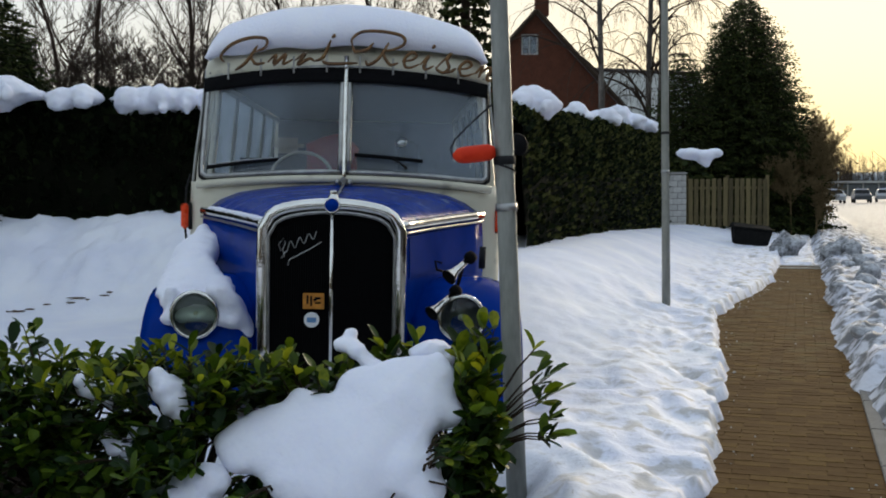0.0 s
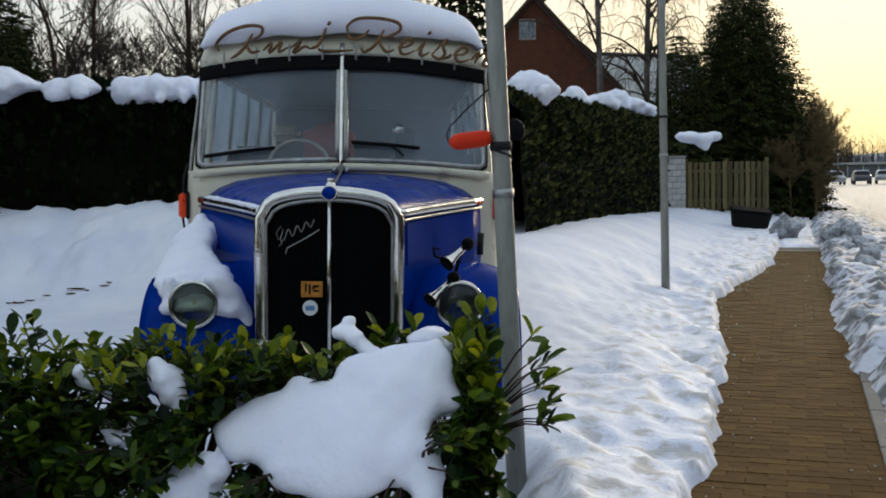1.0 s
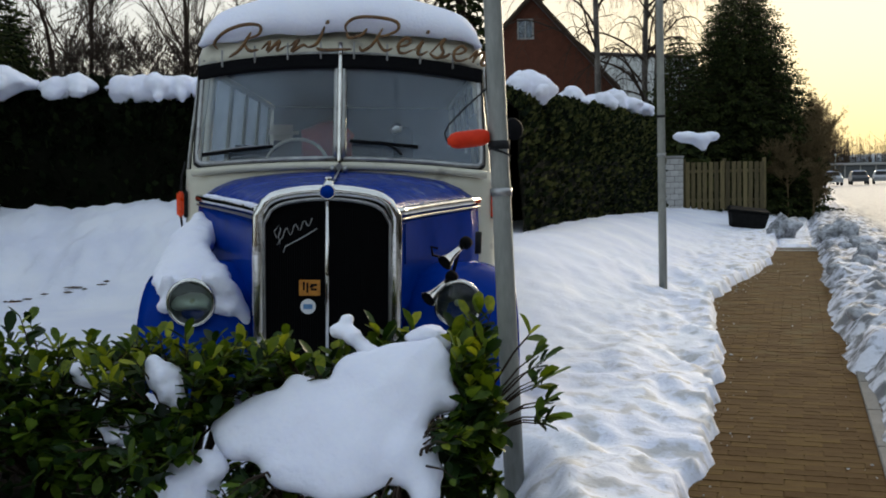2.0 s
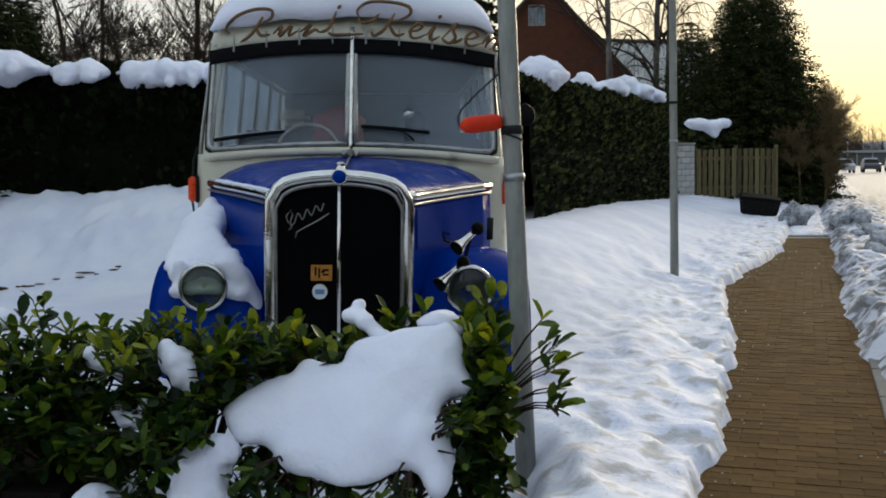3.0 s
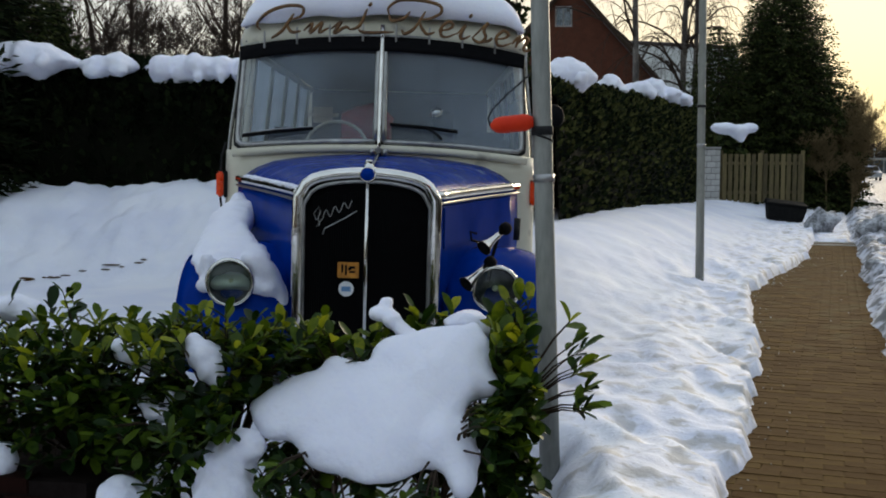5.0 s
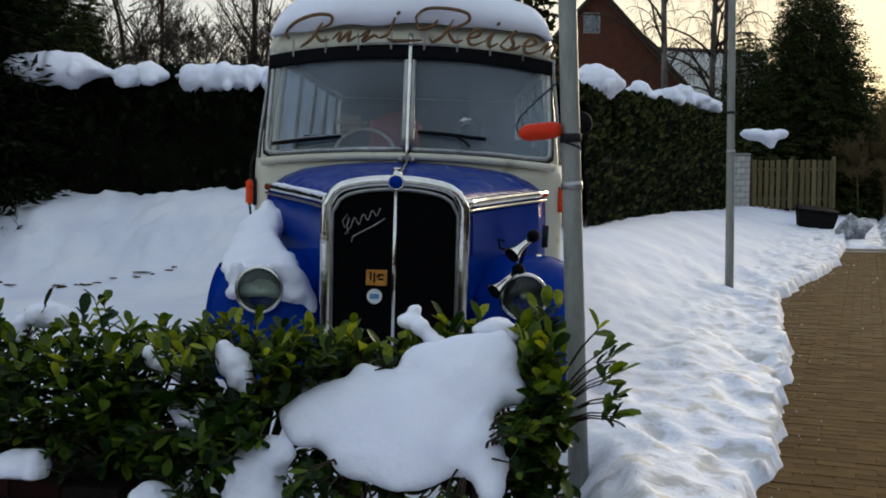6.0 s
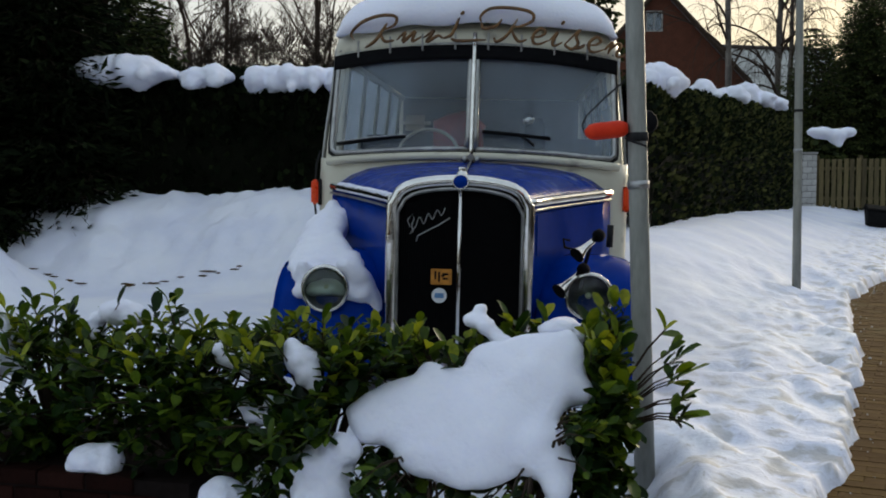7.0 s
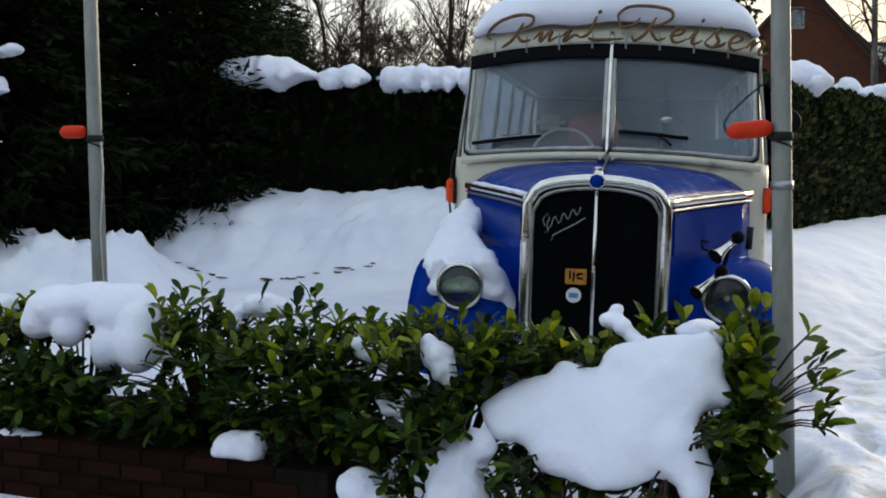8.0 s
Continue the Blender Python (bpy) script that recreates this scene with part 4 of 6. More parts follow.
# ---- flag poles ----
def flag_pole(foot, top, r0, r1, clamp=None, sleeve=None, group="flag poles"):
    foot, top = Vector(foot), Vector(top)
    ob = thing("flag_pole", "tall grey galvanised flag pole standing in snow", "pole", Matrix.Translation(foot), group)
    d = top - foot
    part("shaft", tube([d * k / 6 for k in range(7)], [r0 + (r1 - r0) * k / 6 for k in range(7)], 16), GALV, ob, smooth=True)
    if sleeve:
        p = d * sleeve
        part("sleeve", tube([p - d.normalized() * 0.02, p + d.normalized() * 0.02], r0 * 1.05, 16), DULL_CHROME, ob, smooth=True)
    return ob, d


p1, d1 = flag_pole((0.375, 5.446, -0.12), (0.220, 5.58, 5.2), 0.053, 0.040, sleeve=0.308)
p2, d2 = flag_pole((2.72, 13.0, 0.05), (2.69, 13.1, 6.5), 0.052, 0.036, sleeve=0.275)
p3, d3 = flag_pole((-3.985, 6.44, 0.0), (-4.10, 6.50, 5.5), 0.052, 0.040, sleeve=None)


def pole_fittings(ob, d, k, toward, cord_side):
    """A clamp band, the orange end of a rope holder beside it, and its cord."""
    p = d * k
    up = d.normalized()
    part("clamp_band", tube([p - up * 0.022, p + up * 0.022], 0.0555, 16), RUBBER, ob, "dark strap round the pole", smooth=True)
    part("clamp_wire", tube([p + up * 0.05 + Vector((0.054 * math.cos(q * 0.7), 0.054 * math.sin(q * 0.7), -0.012 * q)) for q in range(10)], 0.006, 6), RUBBER, ob, smooth=True)
    e0 = p + Vector((-0.05, -0.03, 0.045))
    e1 = e0 + Vector(toward)
    n = 9
    part("rope_toggle", tube([e0 + (e1 - e0) * (q / n) for q in range(n + 1)], [0.026, 0.040, 0.044, 0.044, 0.044, 0.044, 0.044, 0.043, 0.036, 0.012], 14), RED_PLASTIC, ob, "orange-red plastic toggle tied to the pole", smooth=True)
    return p, e1


p, e1 = pole_fittings(p1, d1, 0.353, (-0.215, 0.0, -0.022), -1)
part("cord", tube([e1 + Vector((0.0, 0.0, 0.0)), e1 + Vector((-0.012, 0, 0.04)), e1 + Vector((0.01, 0, 0.085)), e1 + Vector((0.09, 0, 0.165)), e1 + Vector((0.205, 0.01, 0.265))], 0.0055, 6), RUBBER, p1, "thin dark cord", smooth=True)
part("eye_plate", box((0.03, 0.03, 0.06), tuple(p + Vector((0.02, -0.03, -0.02))), 0.006), DULL_CHROME, p1)
p, e1 = pole_fittings(p3, d3, 0.327, (-0.19, 0.0, 0.0), -1)
part("cord", tube([p + Vector((0.055, -0.02, -0.02)), p + Vector((0.075, -0.03, -0.2)), p + Vector((0.055, -0.05, -0.6)), p + Vector((0.07, -0.05, -0.95)), p + Vector((0.075, -0.05, -1.6))], 0.005, 6), IVORY, p3, "thin pale cord", smooth=True)
part("bolt_band", tube([d2 * 0.345, d2 * 0.35], 0.053, 14), RUBBER, p2, smooth=True)


# ---- clipped conifer hedge behind ----
def sprig_mesh(bm, p, d, size, rng):
    """A small flat spray of foliage."""
    side = d.orthogonal().normalized()
    side = Matrix.Rotation(rng.uniform(0, 6.28), 3, d) @ side
    a = bm.verts.new(p - side * size * 0.12)
    b = bm.verts.new(p + d * size * 0.5 - side * size * 0.42)
    c = bm.verts.new(p + d * size + side * rng.uniform(-0.15, 0.15) * size)
    e = bm.verts.new(p + d * size * 0.55 + side * size * 0.42)
    bm.faces.new((a, b, c))
    bm.faces.new((a, c, e))


def sprig_arrays(items, wide=0.36):
    """Sprays (place, way, size) as one mesh, quickly."""
    v, f = [], []
    for p, d, size, spin in items:
        side = d.orthogonal().normalized()
        side = Matrix.Rotation(spin, 3, d) @ side
        k = len(v)
        v += [p - side * size * 0.10, p + d * size * 0.45 - side * size * wide, p + d * size, p + d * size * 0.5 + side * size * wide]
        f += [(k, k + 1, k + 2), (k, k + 2, k + 3)]
    return v, f


def mesh_part(name, v, f, mat, parent, label="", kind="", smooth=False):
    me = bpy.data.meshes.new(name)
    me.from_pydata([tuple(q) for q in v], [], f)
    me.materials.append(mat)
    if smooth:
        me.shade_smooth()
    ob = new(name, me)
    ob.parent = parent
    if label:
        ob["label"] = label
    if kind:
        ob["kind"] = kind
    return ob


def hedge(path, height, width, base, count, seed, label, size=0.13, mat=None, rise=0.0):
    """A clipped hedge along a line: core black as inner shade, foliage sprays all over its faces and top."""
    rng = random.Random(seed)
    ob = thing("hedge", label, "hedge")
    rings = []
    path = [Vector((*q, 0)) for q in path]
    total = sum((b - a).length for a, b in zip(path, path[1:]))
    pts, k, left = [], 0, 0.0
    n = max(8, int(total / 0.35))
    for i in range(n + 1):
        t = total * i / n
        for a, b in zip(path, path[1:]):
            L = (b - a).length
            if t <= L + 1e-6:
                pts.append((a + (b - a) * (t / L), (b - a).normalized()))
                break
            t -= L
    for i, (q, d) in enumerate(pts):
        side = Vector((-d.y, d.x, 0))
        z0, top = base(q), height + rise * i / n
        row = []
        for u, v in ((-1, 0), (-1, 0.3), (-1, 0.65), (-0.95, 0.93), (-0.6, 1.0), (0, 1.02), (0.6, 1.0), (0.95, 0.93), (1, 0.65), (1, 0)):
            w = width / 2 * u * (1 + 0.16 * n3(q.x * 1.4, q.y * 1.4, v * 3))
            z = z0 - 0.3 + (top - z0 + 0.3) * v * (1 + 0.03 * n3(q.x * 1.1, q.y, 2)) - (0.06 if v < 1 else 0)
            row.append(q + side * w + Vector((0, 0, z)))
        rings.append(row)
    part("core", loft(rings), HEDGE_INNER_SHADE, ob, smooth=True)
    items = []
    for _ in range(count):
        i = rng.randrange(len(rings) - 1)
        j = rng.choice((0, 1, 2, 2, 3, 3, 4, 4, 5, 5, 6, 7, 8))
        a, b, c, d_ = rings[i][j], rings[i][j + 1], rings[i + 1][j + 1], rings[i + 1][j]
        s, t = rng.random(), rng.random()
        p = (a * (1 - s) + b * s) * (1 - t) + (d_ * (1 - s) + c * s) * t
        nrm = (b - a).cross(d_ - a).normalized()
        if nrm.dot(p - (rings[i][0] + rings[i][-1]) / 2) < 0:
            nrm = -nrm
        way = (nrm * 0.55 + Vector((rng.uniform(-0.5, 0.5), rng.uniform(-0.5, 0.5), rng.uniform(-0.1, 1.0)))).normalized()
        items.append((p - nrm * 0.03 + nrm * rng.uniform(0, 0.08), way, size * rng.uniform(0.6, 1.5), rng.uniform(0, 6.28)))
    v, f = sprig_arrays(items)
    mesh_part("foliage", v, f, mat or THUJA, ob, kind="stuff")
    return ob


hedge([(-6.6, 15.0), (-3.0, 15.5), (0.6, 16.0)], 2.90, 1.1, lambda q: 1.0, 9000, 1, "tall dark clipped conifer hedge capped with snow", mat=SHADED_FOLIAGE)
hx = [xy(s, -4.35) for s in (14.9, 24.0, 32.3)]
hedge(hx, 2.78, 1.2, lambda q: 0.55, 24000, 2, "tall dark clipped conifer hedge beside the footpath", 0.095, rise=0.45)


def cap(name, line, seed, height, label, r=0.28):
    rng = random.Random(seed)
    lumps = []
    for (x, y, z, w, h) in line:
        n = max(4, int(w / 0.10))
        for k in range(n):
            u = (k + 0.5) / n - 0.5
            env = max(0.35, 1 - (2 * abs(u)) ** 3) * (1 + 0.35 * n3(x + u * w * 2.2, seed))
            lumps.append(((x + u * w, y + rng.uniform(-0.25, 0.25), z - 0.08 + rng.uniform(-0.03, 0.03)), (0.17, 0.42, 0.78 * h * env * rng.uniform(0.75, 1.0))))
        for k in range(max(2, int(w * 3))):
            lumps.append(((x + rng.uniform(-0.48, 0.48) * w, y - 0.42 - rng.uniform(0, 0.12), z - 0.12 - rng.uniform(0, 0.10)), (rng.uniform(0.06, 0.16), 0.14, rng.uniform(0.06, 0.13))))
    return snow_heap(name, lumps, label, 0.032, 0.07, freq=6.0, settle=14)


hedge_caps = [
    cap("hedge_snow", [(-6.15, 14.5, 3.06, 1.25, 0.34)], 3, 0.3, "rounded snow cap lying on the clipped hedge"),
    cap("hedge_snow", [(-5.0, 14.8, 3.02, 0.60, 0.26)], 4, 0.3, "small snow cap lying on the clipped hedge"),
    cap("hedge_snow", [(-4.0, 15.1, 2.97, 1.2, 0.34), (-3.3, 15.2, 2.97, 1.2, 0.34)], 5, 0.3, "long lumpy snow cap lying on the clipped hedge"),
    cap("hedge_snow", [(1.40, 16.6, 3.02, 0.74, 0.44)], 6, 0.3, "thick rounded snow cap lying on the clipped hedge"),
    cap("hedge_snow", [(2.66, 21.4, 3.18, 0.42, 0.44)], 7, 0.3, "snow cap lying on the clipped hedge"),
    cap("hedge_snow", [(3.55, 24.0, 3.28, 0.7, 0.46), (4.30, 26.4, 3.36, 1.2, 0.52), (5.15, 28.6, 3.40, 1.0, 0.40)], 8, 0.3, "long snow cap lying on the clipped hedge"),
]


# ---- laurel hedge in a brick planter ----
def leaf_shape(length, width, fold, curl):
    """A pointed, slightly folded and curled leaf along +x: vertices and faces."""
    v = [(0, 0, 0)]
    for u, w in ((0.25, 0.62), (0.60, 1.0), (0.87, 0.72)):
        z = -curl * length * u * u
        v += [(length * u, 0, z), (length * u, width / 2 * w, z + fold * width), (length * u, -width / 2 * w, z + fold * width)]
    v.append((length, 0, -curl * length))
    f = [(0, 1, 2), (0, 3, 1), (1, 4, 5, 2), (1, 3, 6, 4), (4, 7, 8, 5), (4, 6, 9, 7), (7, 10, 8), (7, 9, 10)]
    return [Vector(q) for q in v], f


leaf_kinds = [leaf_shape(L, W, fo, cu) for L, W, fo, cu in ((0.115, 0.058, 0.14, 0.10), (0.102, 0.053, 0.18, 0.18), (0.130, 0.062, 0.10, 0.05), (0.085, 0.045, 0.20, 0.12))]
leaf_meshes = []
for lv, lf in leaf_kinds:
    lm = bpy.data.meshes.new("leaf")
    lm.from_pydata([tuple(q) for q in lv], [], lf)
    lm.materials.append(LEAF_ONE)
    lm.shade_smooth()
    leaf_meshes.append(lm)


def turn_to(d, spin):
    q = d.to_track_quat("X", "Z").to_matrix()
    return q @ Matrix.Rotation(spin, 3, "X")


SLAB = [((x, 4.44 + (z - 0.30) * 1.05, z), (r * 1.03 + 0.012, r * 1.03 + 0.012, min(0.105, 0.045 + 0.25 * r))) for x, z, r in (
    (-0.44, 0.47, 0.31), (-0.19, 0.65, 0.23), (-0.76, 0.53, 0.17), (-0.08, 0.34, 0.09), (-0.89, 0.50, 0.12), (-0.06, 0.73, 0.12), (-0.18, 0.41, 0.15),
    (-0.33, 0.66, 0.18), (-0.61, 0.51, 0.25), (-0.07, 0.28, 0.06), (-0.61, 0.39, 0.15), (0.03, 0.60, 0.05), (-0.90, 0.45, 0.07), (-0.07, 0.24, 0.04),
    (-0.07, 0.40, 0.06), (-0.15, 0.52, 0.10), (-0.66, 0.65, 0.07), (-0.13, 0.69, 0.18), (-0.96, 0.51, 0.06), (0.02, 0.62, 0.05), (-0.84, 0.51, 0.14), (-0.03, 0.79, 0.05))]


small = (
    ("small snow cushion on a laurel top", [((-0.46, 5.03, 0.885), (0.065, 0.08, 0.04)), ((-0.44, 5.07, 0.925), (0.035, 0.05, 0.03)), ((-0.41, 5.0, 0.86), (0.05, 0.08, 0.045)), ((-0.37, 4.98, 0.82), (0.04, 0.07, 0.045)), ((-0.33, 4.96, 0.79), (0.045, 0.07, 0.04)), ((-0.29, 4.94, 0.76), (0.06, 0.08, 0.04))]),
    ("snow cushion lying among laurel leaves", [((-0.06, 5.06, 0.85), (0.09, 0.10, 0.05)), ((0.03, 5.06, 0.81), (0.06, 0.08, 0.05)), ((-0.13, 5.05, 0.84), (0.05, 0.06, 0.035))]),
    ("leaf-shaped snow lump on the laurels", [((-1.25, 4.80, 0.71), (0.085, 0.08, 0.085)), ((-1.22, 4.78, 0.66), (0.07, 0.07, 0.07)), ((-1.30, 4.82, 0.77), (0.04, 0.05, 0.06)), ((-1.18, 4.76, 0.61), (0.04, 0.05, 0.04))]),
    ("patch of snow caught in the laurels", [((-1.60, 4.9, 0.70), (0.10, 0.08, 0.06)), ((-1.50, 4.88, 0.66), (0.07, 0.06, 0.06)), ((-1.66, 4.9, 0.74), (0.05, 0.06, 0.04))]),
    ("patch of snow low in the laurels", [((-1.42, 4.72, 0.48), (0.10, 0.09, 0.05)), ((-1.30, 4.70, 0.44), (0.09, 0.08, 0.04)), ((-1.50, 4.72, 0.52), (0.04, 0.06, 0.04)), ((-1.38, 4.7, 0.54), (0.025, 0.04, 0.05))]),
    ("snow heap at the foot of the laurels", [((-1.08, 4.52, 0.30), (0.13, 0.14, 0.14)), ((-1.02, 4.52, 0.37), (0.11, 0.12, 0.08)), ((-1.08, 4.46, 0.14), (0.15, 0.14, 0.18)), ((-1.13, 4.5, 0.2), (0.10, 0.12, 0.14))]),
    ("small snow heap before the planter", [((-1.54, 4.50, 0.15), (0.12, 0.12, 0.10)), ((-1.46, 4.48, 0.10), (0.10, 0.1, 0.09)), ((-1.40, 4.44, 0.04), (0.15, 0.12, 0.08))]),
    ("thick draped snow cushion on the laurel hedge", [((-3.50, 5.22, 0.84), (0.182, 0.227, 0.114)), ((-3.33, 5.25, 0.86), (0.204, 0.227, 0.114)), ((-3.11, 5.22, 0.83), (0.204, 0.227, 0.148)), ((-2.96, 5.18, 0.77), (0.170, 0.204, 0.159)), ((-2.96, 5.07, 0.65), (0.148, 0.136, 0.148)), ((-3.14, 5.08, 0.63), (0.091, 0.114, 0.136)), ((-2.79, 5.11, 0.58), (0.040, 0.057, 0.102)), ((-3.57, 5.13, 0.75), (0.114, 0.114, 0.102)), ((-3.39, 5.11, 0.72), (0.091, 0.114, 0.102))]),
    ("low snow cushion behind laurel twigs", [((-2.30, 5.20, 0.88), (0.10, 0.12, 0.07)), ((-2.22, 5.20, 0.86), (0.07, 0.10, 0.06)), ((-2.42, 5.20, 0.80), (0.05, 0.08, 0.09))]),
    ("snow caught on the planter edge", [((-2.23, 4.70, 0.26), (0.12, 0.10, 0.07)), ((-2.15, 4.70, 0.25), (0.07, 0.08, 0.09)), ((-2.31, 4.72, 0.22), (0.07, 0.08, 0.05))]),
    ("snow cushion on the hedge top", [((-4.01, 5.36, 0.78), (0.159, 0.136, 0.102)), ((-4.14, 5.38, 0.76), (0.114, 0.114, 0.079))]),
    ("snow caught on the planter edge", [((-3.57, 4.86, 0.20), (0.10, 0.06, 0.03)), ((-3.46, 4.85, 0.195), (0.07, 0.05, 0.02))]),
)

CLEAR = [(c, (r[0] * 0.86, 0.30, r[1] * 0.60)) for c, r in SLAB] + [(c, tuple((0.7 if "draped" in text else 0.55) * q for q in r)) for text, lumps in small for c, r in lumps]


def hides_snow(p):
    """True inside the snow lumps and between them and the camera: no leaves there."""
    for c, r in CLEAR:
        if ((p.x - c[0]) / (r[0] * 1.02)) ** 2 + ((p.z - c[2]) / (r[2] * 1.08)) ** 2 < 1 and p.y < c[1] + 0.5 * r[1]:
            return True
    return False


def hides_pole(p):
    """True on the camera's sight line to the flag pole, kept free of leaves."""
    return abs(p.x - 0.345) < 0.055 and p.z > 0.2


def hedge_xy(u, v):
    return -0.35 + u * 0.9903 + v * 0.1392, 4.95 - u * 0.1392 + v * 0.9903


def laurel(u0, v0, half, top, low, seed, shoots, label, singles=36, size=1.0):
    """A laurel shrub: stems from one root, leaf whorls to the outside."""
    rng = random.Random(seed)
    x0, y0 = hedge_xy(u0, v0)
    root = Vector((x0, y0, 0.17))
    ob = thing("laurel_shrub", label, "shrub", Matrix.Translation(root), "laurel hedge shrubs")
    stems = bmesh.new()
    v, f, one, yv, yf = [], [], [], [], []
    for k in range(shoots):
        a = radians(rng.choice((rng.uniform(-50, 25), rng.uniform(-30, 40), rng.uniform(10, 130), rng.uniform(40, 110))))
        uc = rng.uniform(-1, 1)
        taper = math.sqrt(max(0.2, 1 - 0.5 * uc * uc))
        reach = rng.uniform(0.62, 0.98) * (1 + 0.20 * n3(u0 + uc * 2.1, a * 1.7, seed))
        if rng.random() < 0.12:
            reach *= 1.18
        dv = -math.cos(a) * 0.58 * reach * taper
        dz = 0.30 + math.sin(a) * ((top - 0.47) * reach * (0.75 + 0.25 * taper) if a > 0 else (0.47 - low))
        du = uc * half * (1 if a > 0 else 0.9)
        gx, gy = du * 0.9903 + dv * 0.1392, -du * 0.1392 + dv * 0.9903
        tip = Vector((gx, gy, dz))
        mid = Vector((gx * 0.45, gy * 0.45, 0.12 + dz * 0.45))
        if hides_snow(root + tip) or hides_snow(root + mid * 0.4 + tip * 0.6):
            continue
        end = root + tip
        # leave out shoots that would cross the camera's view of the pole
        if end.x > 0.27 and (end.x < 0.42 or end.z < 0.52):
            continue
        tube([Vector((gx * 0.05, gy * 0.05, -0.05)), mid, mid * 0.45 + tip * 0.55 + Vector((0, 0, 0.02)), tip], [0.009, 0.007, 0.004, 0.002], 4, bm=stems, cap=False)
        n = rng.randint(10, 14)
        for j in range(n):
            t = 0.25 + 0.75 * (j + rng.random() * 0.6) / n
            p = mid * (1 - t) + tip * t
            d = ((tip - mid).normalized() + Vector((0, 0, 0.55))).normalized()
            side = Matrix.Rotation(j * 2.4 + rng.uniform(-0.5, 0.5), 3, d) @ d.orthogonal().normalized()
            open_ = rng.uniform(0.7, 1.25) if t < 0.88 else rng.uniform(0.15, 0.75)
            way = (d * math.cos(open_) + side * math.sin(open_)).normalized()
            if hides_pole(root + p) or hides_pole(root + p + way * 0.06) or hides_pole(root + p + way * 0.11):
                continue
            if hides_snow(root + p) or hides_snow(root + p + way * 0.06) or hides_snow(root + p + way * 0.11):
                continue
            lk = rng.randrange(4)
            sc_ = size * rng.uniform(0.56, 0.95)
            r = turn_to(way, rng.uniform(-0.6, 0.6))
            if len(one) < singles and t > 0.7 and math.cos(a) > 0.0 and rng.random() < 0.5:
                one.append((lk, p, r, sc_))
                continue
            # tips of upward shoots take the paler, lit colour
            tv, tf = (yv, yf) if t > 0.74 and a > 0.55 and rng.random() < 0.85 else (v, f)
            base = len(tv)
            lv, lf = leaf_kinds[lk]
            tv += [p + r @ (q * sc_) for q in lv]
            tf += [tuple(base + i for i in face) for face in lf]
    st = part("stemwork", stems, TWIG, ob, smooth=True)
    st["kind"] = "stuff"
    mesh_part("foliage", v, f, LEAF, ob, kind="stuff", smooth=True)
    mesh_part("young_foliage", yv, yf, LEAF_LIT_YOUNG, ob, "yellow-green young leaves at the upper tips, paler for the light there", kind="stuff", smooth=True)
    for lk, p, r, sc_ in one:
        lo = new("leaf", leaf_meshes[lk])
        lo.parent = ob
        lo.matrix_basis = Matrix.Translation(p) @ r.to_4x4() @ Matrix.Diagonal((sc_, sc_, sc_, 1))
    return ob


for k, (u0, v0, hf, top, low, n) in enumerate(((0.42, 0.10, 0.44, 0.93, -0.05, 215), (-0.20, -0.06, 0.46, 0.84, -0.05, 125), (-0.85, -0.10, 0.50, 0.92, -0.05, 120), (-1.50, -0.10, 0.50, 0.92, 0.0, 100), (-2.30, -0.06, 0.52, 0.92, -0.02, 110), (-3.10, -0.08, 0.55, 0.86, 0.04, 130), (-3.95, -0.08, 0.55, 0.86, 0.06, 140), (-4.80, -0.06, 0.55, 0.9, 0.06, 100))):
    laurel(u0, v0, hf, top, low, 20 + k, n, "glossy green laurel shrub partly buried in snow" if k < 4 else "glossy green laurel shrub in a brick planter", size=1.32 if k == 0 else 1.08)

# low shoots spreading at the foot of the hedge, before the snow slab
for u0, v0, hf, top, low, n, seed in ((0.22, -0.30, 0.34, 0.55, -0.14, 70, 41), (-0.25, -0.34, 0.40, 0.52, -0.14, 90, 42), (-0.80, -0.30, 0.36, 0.52, -0.10, 60, 43)):
    laurel(u0, v0, hf, top, low, seed, n, "low spreading laurel shrub under a slab of snow", 0)

# planter: bricks in courses on a mortar core
planter = thing("planter", "red-brown brick planter wall, darkened for shade under the laurels", "planter", Matrix.Translation((*hedge_xy(-4.9, -0.60), 0)) @ pose(0, 0, 0, 0, 0, -8.0))
part("mortar", box((7.2, 0.19, 0.42), (0, 0.115, -0.02)), SHADED_MORTAR, planter)
# soil likewise darkened for the shade beneath the leaves
part("soil", box((7.1, 1.0, 0.12), (0, 0.70, 0.10)), material("shaded_soil", [(0.3, (0.010, 0.007, 0.005)), (0.7, (0.026, 0.018, 0.013))], scale=14, rough=0.95, spec=0.03, bump=0.02), planter)
bm = box((0.240, 0.115, 0.071), (0, 0, 0), 0.004)
brick_me = bpy.data.meshes.new("brick")
bm.to_mesh(brick_me)
bm.free()
brick_me.materials.append(SHADED_PLANTER)
rng = random.Random(5)
for row in range(5):
    for k in range(28):
        b = new("brick", brick_me)
        b.parent = planter
        b.matrix_basis = pose(-3.6 + 0.252 * k + (0.126 if row % 2 else 0), 0.068 + rng.uniform(-0.003, 0.003), -0.165 + row * 0.083, 0, 0, rng.uniform(-0.5, 0.5))

# snow lying on the laurels
snow_heap("laurel_snow", SLAB, "large rounded slab of snow lying on the laurel hedge", 0.018, 0.05, freq=4.0, settle=8, tilt=43.5)
for text, lumps in small:
    snow_heap("laurel_snow", lumps, text, 0.016 if "draped" in text else 0.012, 0.03, freq=6 if "draped" in text else 12, settle=14 if "draped" in text else 5)


